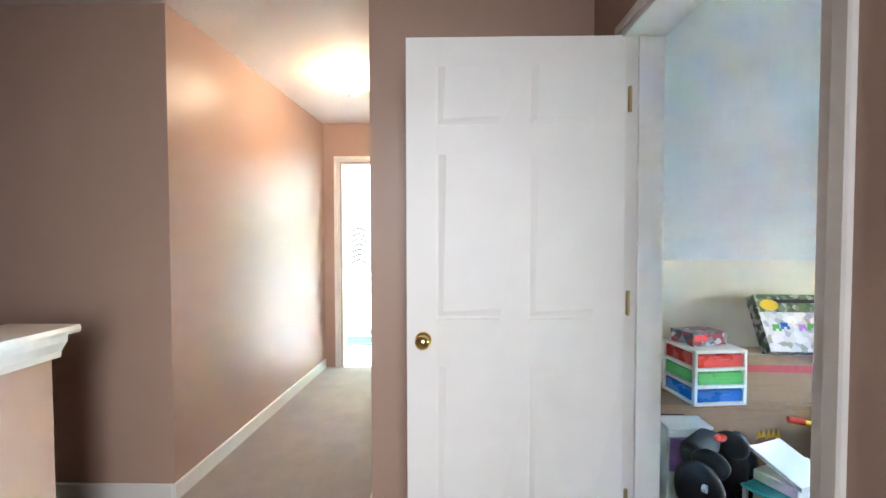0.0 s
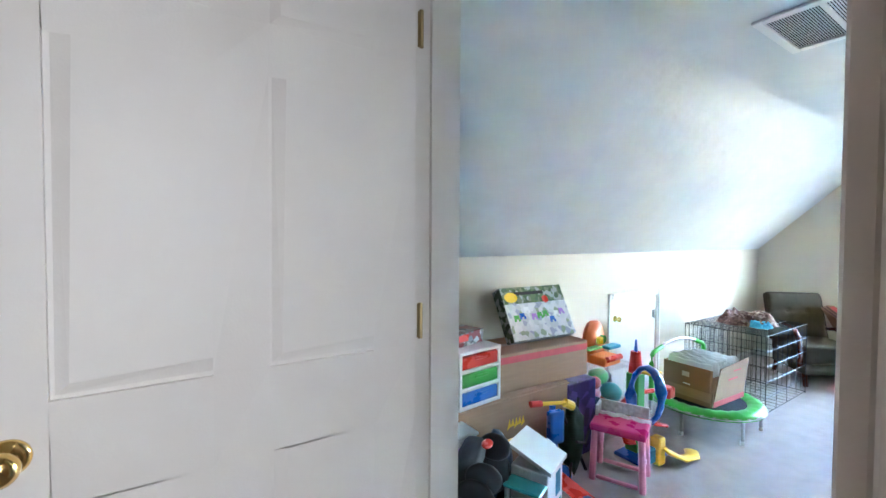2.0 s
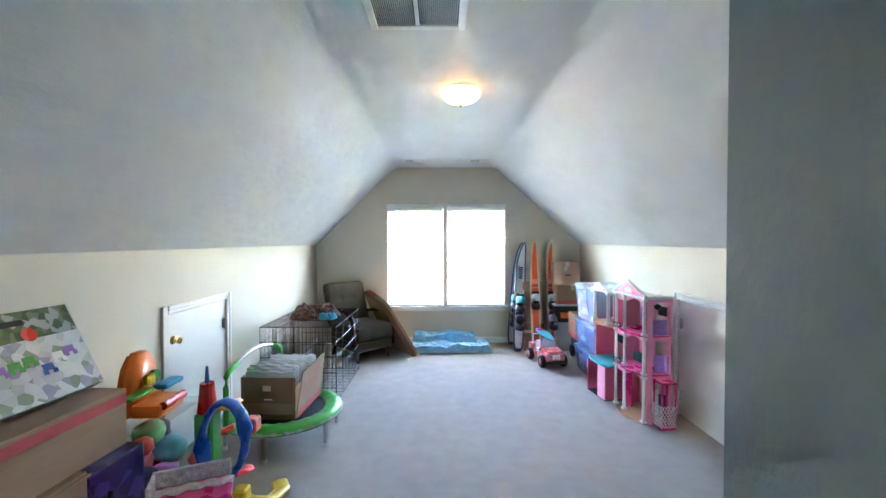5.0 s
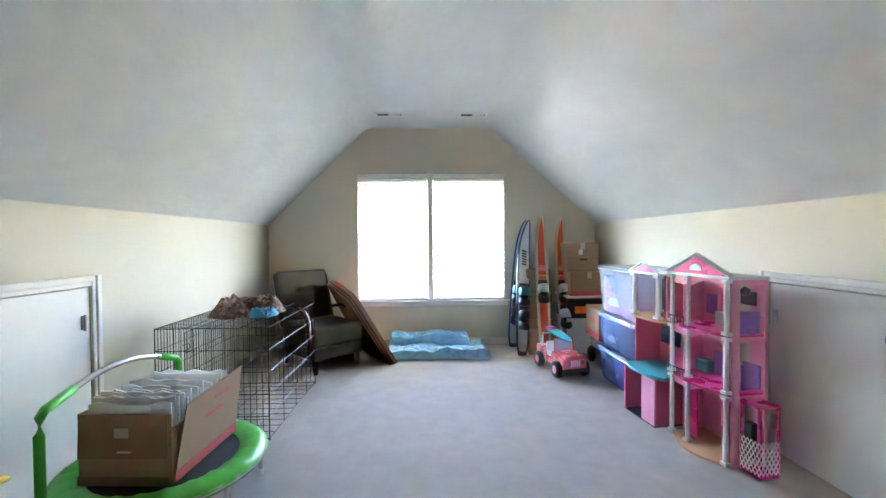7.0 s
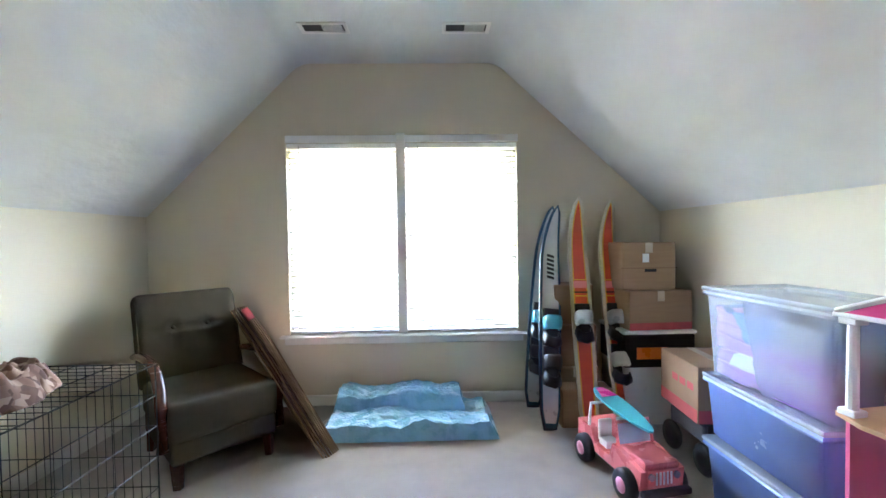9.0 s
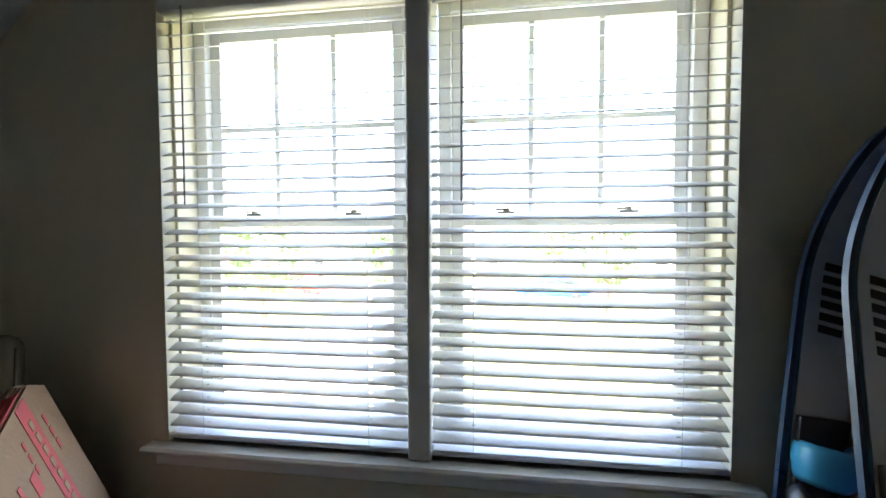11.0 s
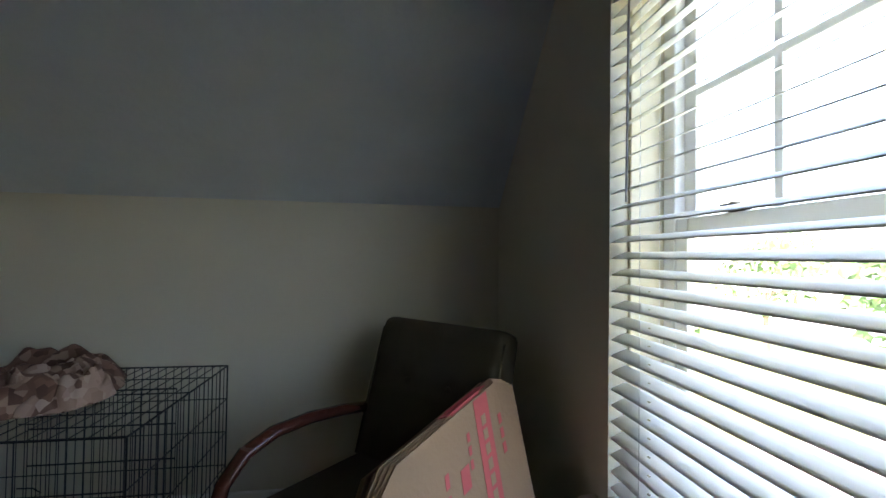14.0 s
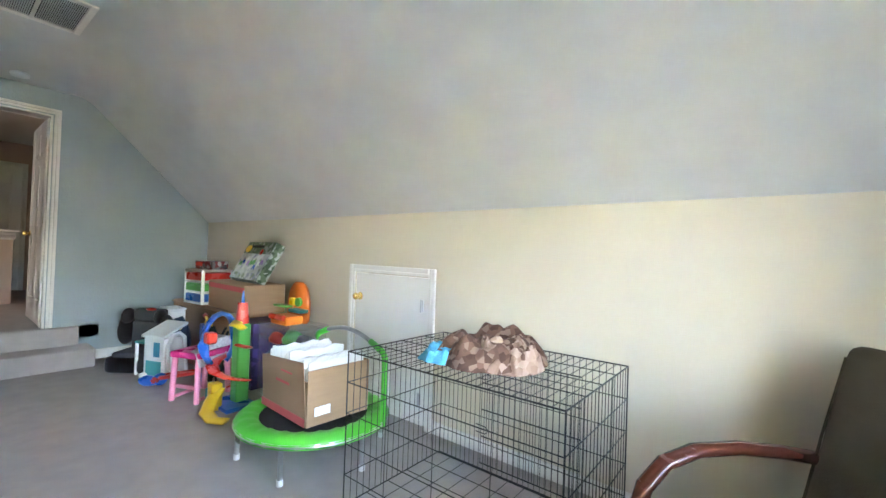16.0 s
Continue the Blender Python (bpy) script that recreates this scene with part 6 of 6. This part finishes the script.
gb = thing("toy_carton", (2.90, 1.80, 0.888), -4, "large printed toy racing set box leaning on the wall", "toy box")
mlean = pose(0, 0, 0, -28, 0, 0)
bm = box_bm(-0.30, 0.30, -0.05, 0.045, 0.0, 0.40, 0.003, m=mlean)
part("carton", bm, GAMEDARK, gb, "dark printed sides")
part("front_panel", box_bm(-0.298, 0.298, -0.0525, -0.0505, 0.002, 0.398, m=mlean), GAMEART, gb, "busy printed front")
part("scene_print", box_bm(-0.298, 0.298, -0.0535, -0.0527, 0.27, 0.397, m=mlean), WOODART, gb, "dark green printed woodland")
part("title_bar", box_bm(-0.22, 0.10, -0.0545, -0.053, 0.335, 0.36, m=mlean), INK, gb, "dark title bar")
part("badge", prism([mlean @ Vector((-0.22 + 0.06 * math.cos(a), -0.0535, 0.32 + 0.04 * math.sin(a))) for a in [k2 * 0.524 for k2 in range(12)]], mlean.to_3x3() @ Vector((0, -0.0015, 0))), YELLOW, gb, "yellow badge")
part("badge", prism([mlean @ Vector((0.10 + 0.03 * math.cos(a), -0.0535, 0.29 + 0.03 * math.sin(a))) for a in [k2 * 0.524 for k2 in range(12)]], mlean.to_3x3() @ Vector((0, -0.0015, 0))), RED, gb, "red badge")
rnd = random.Random(11)
for k2 in range(9):
    x, z = -0.22 + 0.055 * k2, 0.10 + 0.12 * rnd.random()
    bm = box_bm(x - 0.022, x + 0.022, -0.0548, -0.0528, z, z + 0.03, m=mlean)
    for dx in (-0.022, 0.016):
        box_bm(x + dx - 0.004, x + dx + 0.014, -0.0551, -0.0529, z - 0.016, z + 0.004, bm=bm, m=mlean)
    part("printed_car", bm, (GREEN, BLUEP, PLAST, LILAC, GREEN)[k2 % 5], gb)
pb = carton("printed_carton", 3.02, 3.34, 1.66, 2.0, 0.0, 0.56, "dark purple printed carton standing on the carpet", 0, PURPLE, tape=False)


def orange_toy():
    t = thing("activity_toy", (3.63, 1.87, 0.59), 2, "bright orange moulded activity toy on a clear bag", "toy")
    pts = [(-0.12, 0, 0.0), (0.12, 0, 0.0), (0.13, 0, 0.16), (0.10, 0, 0.26), (0.05, 0, 0.32), (-0.05, 0, 0.32), (-0.10, 0, 0.26), (-0.13, 0, 0.16)]
    bm = prism(pts, (0, 0.06, 0))
    bmesh.ops.bevel(bm, geom=bm.edges[:], offset=0.014, segments=2, affect="EDGES")
    part("back_panel", bm, ORANGE, t, "", True)
    part("tray", box_bm(-0.11, 0.11, -0.16, 0.0, 0.0, 0.07, 0.02, seg=2), ORANGE, t)
    part("shelf", box_bm(-0.20, -0.02, -0.08, -0.01, 0.12, 0.135, 0.005), GREEN, t, "green tray")
    part("shelf", box_bm(0.04, 0.2, -0.1, -0.02, 0.10, 0.125, 0.005), SKYBLUE, t, "blue tray")
    part("figure_block", box_bm(-0.03, 0.03, -0.05, -0.012, 0.14, 0.2, 0.01), YELLOW, t, "yellow block")
    part("dial", rod((0.06, -0.03, 0.17), (0.06, -0.005, 0.17), 0.035, n=16), GREEN, t, "green dial")
    part("roller", rod((-0.09, -0.165, 0.06), (0.09, -0.165, 0.06), 0.022, n=10), RED, t, "red roller")
    t.scale = (1.05, 1.0, 1.06)
    return t


bag = thing("toy_bag", (3.62, 1.85, 0.0), 0, "clear plastic bin of mixed toys by the wall", "toy bin")
part("bin", box_bm(-0.24, 0.24, -0.17, 0.18, 0.0, 0.56, 0.03, seg=2), BAGCLEAR, bag, "clear plastic bin")
part("lid", box_bm(-0.25, 0.25, -0.18, 0.19, 0.562, 0.588, 0.008), BAGCLEAR, bag, "clear lid")
for k2, (x, y, z, s, mm) in enumerate(((-0.1, -0.05, 0.12, 0.12, RED), (0.1, 0.02, 0.12, 0.12, BLUEP), (-0.05, 0.05, 0.32, 0.11, CORAL), (0.1, -0.06, 0.33, 0.1, TEAL), (0.02, 0.0, 0.46, 0.09, GREEN), (-0.13, -0.06, 0.45, 0.07, RED), (-0.15, -0.07, 0.28, 0.10, NAVY), (0.14, 0.06, 0.24, 0.11, RED), (-0.14, 0.07, 0.18, 0.11, BLACK), (0.13, 0.05, 0.42, 0.10, BLACK), (0.0, -0.08, 0.22, 0.10, LILAC), (-0.02, 0.09, 0.12, 0.11, FOREST))):
    part("toy", blob((x, y, z), (s, s * 0.9, s * 0.8), sub=2, rough=0.3, seed=k2), mm, bag, "", True)
orange_toy()


def marble_run():
    t = thing("ramp_toy", (3.55, 1.435, 0.0), 0, "tall toy car ramp with blue loop and yellow slide", "toy")
    part("tower", box_bm(-0.05, 0.05, -0.02, 0.08, 0.0, 0.62, 0.01), GREEN, t, "green tower")
    part("base", box_bm(-0.16, 0.16, -0.14, 0.1, 0.0, 0.03, 0.01), BLUEP, t, "blue base")
    part("turret", rod((0, 0.03, 0.62), (0, 0.03, 0.78), 0.05, n=14, r2=0.035), RED, t, "red turret")
    part("spire", rod((0, 0.03, 0.78), (0, 0.03, 0.87), 0.014, n=8, r2=0.006), BLUEP, t, "blue spire")
    part("chute", tube([(0.0, 0.0, 0.64), (0.05, -0.05, 0.62), (0.12, -0.06, 0.63), (0.17, -0.04, 0.61)], 0.035, n=8, flat=(1.2, 0.4)), YELLOW, t, "yellow chute", True)
    loop = [(-0.08 + 0.02 * math.sin(a), -0.10 - 0.115 * math.cos(a), 0.50 + 0.20 * math.sin(a)) for a in [radians(-60 + 25 * i) for i in range(13)]]
    part("loop", tube(loop, 0.044, n=10, flat=(1.0, 0.42)), BLUEP, t, "blue loop track", True)
    rampc = [(0.12 * math.cos(a), -0.05 + 0.12 * math.sin(a), 0.48 - 0.028 * i) for i, a in enumerate([radians(40 * i) for i in range(14)])]
    part("spiral", tube(rampc, 0.045, n=8, flat=(1.0, 0.25)), RED, t, "red spiral track", True)
    part("gate", box_bm(-0.02, 0.06, -0.24, -0.17, 0.50, 0.58, 0.01), RED, t, "red gate")
    slide = [(0.02, -0.13, 0.16), (0.06, -0.2, 0.09), (0.14, -0.26, 0.045), (0.26, -0.27, 0.03), (0.34, -0.22, 0.03)]
    part("slide", tube(slide, 0.05, n=8, flat=(1.0, 0.3)), YELLOW, t, "yellow run-out slide", True)
    part("block", box_bm(-0.04, 0.04, -0.19, -0.11, 0.0, 0.2, 0.01), YELLOW, t, "yellow support")
    part("block", box_bm(-0.13, -0.05, -0.17, -0.08, 0.03, 0.14, 0.01), SKYBLUE, t, "blue block")
    return t


marble_run()


def pink_table():
    t = thing("toy_table", (3.17, 1.335, 0.0), 24, "hot pink plastic toy vanity table with lace cloth", "toy table")
    w, d, h = 0.14, 0.175, 0.385
    part("tabletop", box_bm(-w, w, -d, d, h - 0.05, h, 0.018, seg=2), PINK, t)
    for x in (-w + 0.03, w - 0.03):
        for y in (-d + 0.03, d - 0.03):
            part("leg", rod((x, y, h - 0.05), (x * 1.1, y * 1.08, 0.0), 0.022, n=8), LPINK, t, "light pink leg")
    for x in (-w + 0.03, w - 0.03):
        part("bottom_rail", box_bm(x * 1.09 - 0.012, x * 1.09 + 0.012, -d + 0.045, d - 0.045, 0.012, 0.036, 0.005), LPINK, t, "light pink bottom rail")
    part("stretcher", box_bm(-w + 0.05, w - 0.05, -d + 0.018, -d + 0.042, 0.10, 0.13, 0.005), LPINK, t)
    bm = bmesh.new()
    g = []
    for i in range(16):
        row = []
        for j in range(8):
            u, v = i / 15, j / 7
            row.append(bm.verts.new((w * (0.25 + 0.85 * v) + 0.01 * math.sin(i * 1.7), -d * 1.03 + 2 * d * 1.0 * u, h + 0.006 + 0.018 * abs(noise.noise(Vector((u * 7, v * 5, 2)))) - (0.11 * max(0, v - 0.62) / 0.38) + (0.0 if v <= 0.9 else 0.008 * math.sin(i * 2.5)))))
        g.append(row)
    for i in range(15):
        for j in range(7):
            bm.faces.new((g[i][j], g[i + 1][j], g[i + 1][j + 1], g[i][j + 1]))
    part("lace_runner", bm, LACE, t, "crumpled white lace cloth", True)
    part("lace_panel", box_bm(w - 0.022, w - 0.004, -d + 0.01, d - 0.01, h + 0.004, h + 0.085, 0.008, seg=2), LACE, t, "white lace covered back panel")
    part("lace_panel", box_bm(-0.01, w - 0.024, d - 0.028, d - 0.010, h + 0.004, h + 0.080, 0.008, seg=2), LACE, t, "white lace covered side panel")
    return t


pink_table()


def camp_chair():
    t = thing("folding_chair", (2.90, 1.52, 0.0), 15, "dark green folded canvas chair with black frame", "chair")
    for x0, x1 in ((-0.14, 0.14), (0.14, -0.14)):
        part("leg", rod((x0, -0.04, 0.0), (x1, 0.02, 0.50), 0.011, n=8), BLACK, t)
        part("leg", rod((x0, 0.08, 0.0), (x1, 0.04, 0.46), 0.011, n=8), BLACK, t)
    bm = bmesh.new()
    blob((0, 0.0, 0.27), (0.12, 0.07, 0.21), bm, 3, 0.35, 3, 2.4)
    part("canvas", bm, FOREST, t, "rumpled green canvas", True)
    part("strap", tube([(-0.1, -0.075, 0.3), (0.0, -0.09, 0.26), (0.1, -0.075, 0.3)], 0.009, n=6), GREY, t)
    return t


camp_chair()


def scooter():
    t = thing("ride_on_toy", (2.72, 1.50, 0.0), -10, "blue children's scooter with yellow and red grips", "scooter")
    part("stem", rod((0, 0.0, 0.06), (0.0, 0.05, 0.52), 0.022, n=10), BLUEP, t)
    part("shield", box_bm(-0.06, 0.06, -0.01, 0.04, 0.28, 0.50, 0.02, seg=2), BLUEP, t, "blue front shield")
    part("handle", rod((-0.11, 0.05, 0.545), (0.11, 0.03, 0.53), 0.014, n=8), YELLOW, t)
    part("grip", rod((-0.17, 0.055, 0.55), (-0.09, 0.05, 0.545), 0.021, n=10), RED, t, "red grip")
    part("grip", rod((0.09, 0.03, 0.53), (0.15, 0.025, 0.50), 0.03, n=10), YELLOW, t, "yellow grip")
    part("deck", box_bm(-0.06, 0.06, -0.32, 0.06, 0.055, 0.085, 0.012), RED, t, "red deck")
    for x, y in ((-0.09, 0.02), (0.09, 0.02), (0, -0.3)):
        part("wheel", lathe([(0.015, -0.018), (0.045, -0.02), (0.052, -0.01), (0.052, 0.01), (0.045, 0.02), (0.015, 0.018)], n=16, m=pose(x, y, 0.052, 0, 90, 0)), BLUEP, t, "blue wheel", True)
    return t


scooter()


def toy_kitchen():
    t = thing("toy_play_set", (2.36, 1.33, 0.0), 22, "white and teal plastic toy play set", "toy")
    part("cabinet", box_bm(-0.12, 0.12, -0.11, 0.11, 0.0, 0.36, 0.012, seg=2), PLAST, t)
    part("shelf_panel", box_bm(-0.09, 0.09, -0.113, -0.108, 0.02, 0.15, 0.002), TEAL, t, "teal panel")
    part("top", prism([(-0.13, -0.13, 0.36), (0.13, -0.13, 0.36), (0.13, 0.12, 0.46), (-0.13, 0.12, 0.46)], (0, 0, 0.022)), PLAST, t, "white sloping top")
    part("counter", box_bm(-0.24, -0.122, -0.11, 0.1, 0.29, 0.31, 0.006), TEAL, t, "teal counter")
    part("counter_leg", box_bm(-0.235, -0.215, -0.105, -0.085, 0.0, 0.29), PLAST, t)
    part("counter_leg", box_bm(-0.235, -0.215, 0.07, 0.09, 0.0, 0.29), PLAST, t)
    part("window_arch", tube([(0.135, -0.07, 0.0), (0.135, -0.075, 0.3), (0.15, -0.04, 0.39), (0.165, 0.0, 0.40), (0.18, 0.04, 0.36), (0.19, 0.06, 0.0)], 0.019, n=8), PLAST, t, "white arch", True)
    part("arch_panel", box_bm(0.13, 0.195, -0.075, 0.06, 0.0, 0.2, 0.004), PLAST, t)
    part("sticker", box_bm(0.0, 0.07, -0.1135, -0.1105, 0.19, 0.32), SKYBLUE, t, "blue sticker")
    return t


toy_kitchen()


def car_seat():
    t = thing("booster_chair", (1.98, 1.24, 0.0), 40, "black and grey child booster car seat on the floor", "booster chair")
    part("base", box_bm(-0.2, 0.2, -0.2, 0.16, 0.0, 0.15, 0.05, seg=3), BLACK, t, "", True)
    part("cushion", box_bm(-0.14, 0.14, -0.18, 0.12, 0.14, 0.19, 0.02, seg=3), GREY, t, "dark grey cushion", True)
    part("back", box_bm(-0.17, 0.17, 0.10, 0.19, 0.12, 0.44, 0.04, seg=3), GREY, t, "", True)
    part("headrest", box_bm(-0.15, 0.15, 0.08, 0.2, 0.44, 0.56, 0.045, seg=3), GREY, t, "padded headrest", True)
    for s in (-1, 1):
        part("side_wing", blob((s * 0.19, 0.08, 0.36), (0.035, 0.12, 0.15), sub=3, rough=0.05), BLACK, t, "curved side wing", True)
        part("head_wing", blob((s * 0.155, 0.04, 0.50), (0.03, 0.09, 0.075), sub=3, rough=0.05), BLACK, t, "", True)
        part("emblem", rod((s * 0.227, 0.03, 0.40), (s * 0.224, 0.05, 0.40), 0.02, n=12), PLAST, t, "small white emblem")
    part("red_guide", blob((0.05, 0.06, 0.565), (0.05, 0.03, 0.014), sub=2, rough=0), RED, t, "red belt guide", True)
    return t


car_seat()
sp = thing("backpack", (2.19, 1.50, 0.0), 10, "navy and yellow child's rucksack against the carton", "bag")
part("body", blob((0, 0.0, 0.25), (0.13, 0.09, 0.25), sub=3, rough=0.15), NAVY, sp, "", True)
part("trim_band", tube([(-0.12, -0.05, 0.40), (-0.05, -0.085, 0.46), (0.05, -0.085, 0.46), (0.12, -0.05, 0.40)], 0.016, n=8), YELLOW, sp, "yellow piping", True)
part("pocket", blob((0.02, -0.075, 0.2), (0.09, 0.04, 0.11), sub=2, rough=0.1), BLACK, sp, "", True)
wb = thing("play_table", (1.93, 1.52, 0.0), 0, "white plastic toy box beside the wall", "toy box")
part("box", box_bm(-0.16, 0.10, -0.06, 0.09, 0.0, 0.54, 0.015, seg=2), PLAST, wb)
part("lid", box_bm(-0.165, 0.105, -0.065, 0.095, 0.54, 0.56, 0.006), PLAST, wb)
part("tray", box_bm(-0.15, 0.09, -0.07, -0.061, 0.3, 0.5), LILAC, wb, "lilac front")
hat = thing("toy_shoe", (2.62, 1.13, 0.0), 30, "small blue and red toy on the carpet", "toy")
part("body", blob((0, 0, 0.045), (0.09, 0.05, 0.045), sub=2, rough=0.2), BLUEP, hat, "", True)
part("stripe", blob((0.05, 0.0, 0.05), (0.045, 0.04, 0.03), sub=2, rough=0.1), RED, hat, "", True)
part("tip", blob((-0.05, 0.0, 0.085), (0.03, 0.03, 0.025), sub=2, rough=0.1), PLAST, hat, "", True)
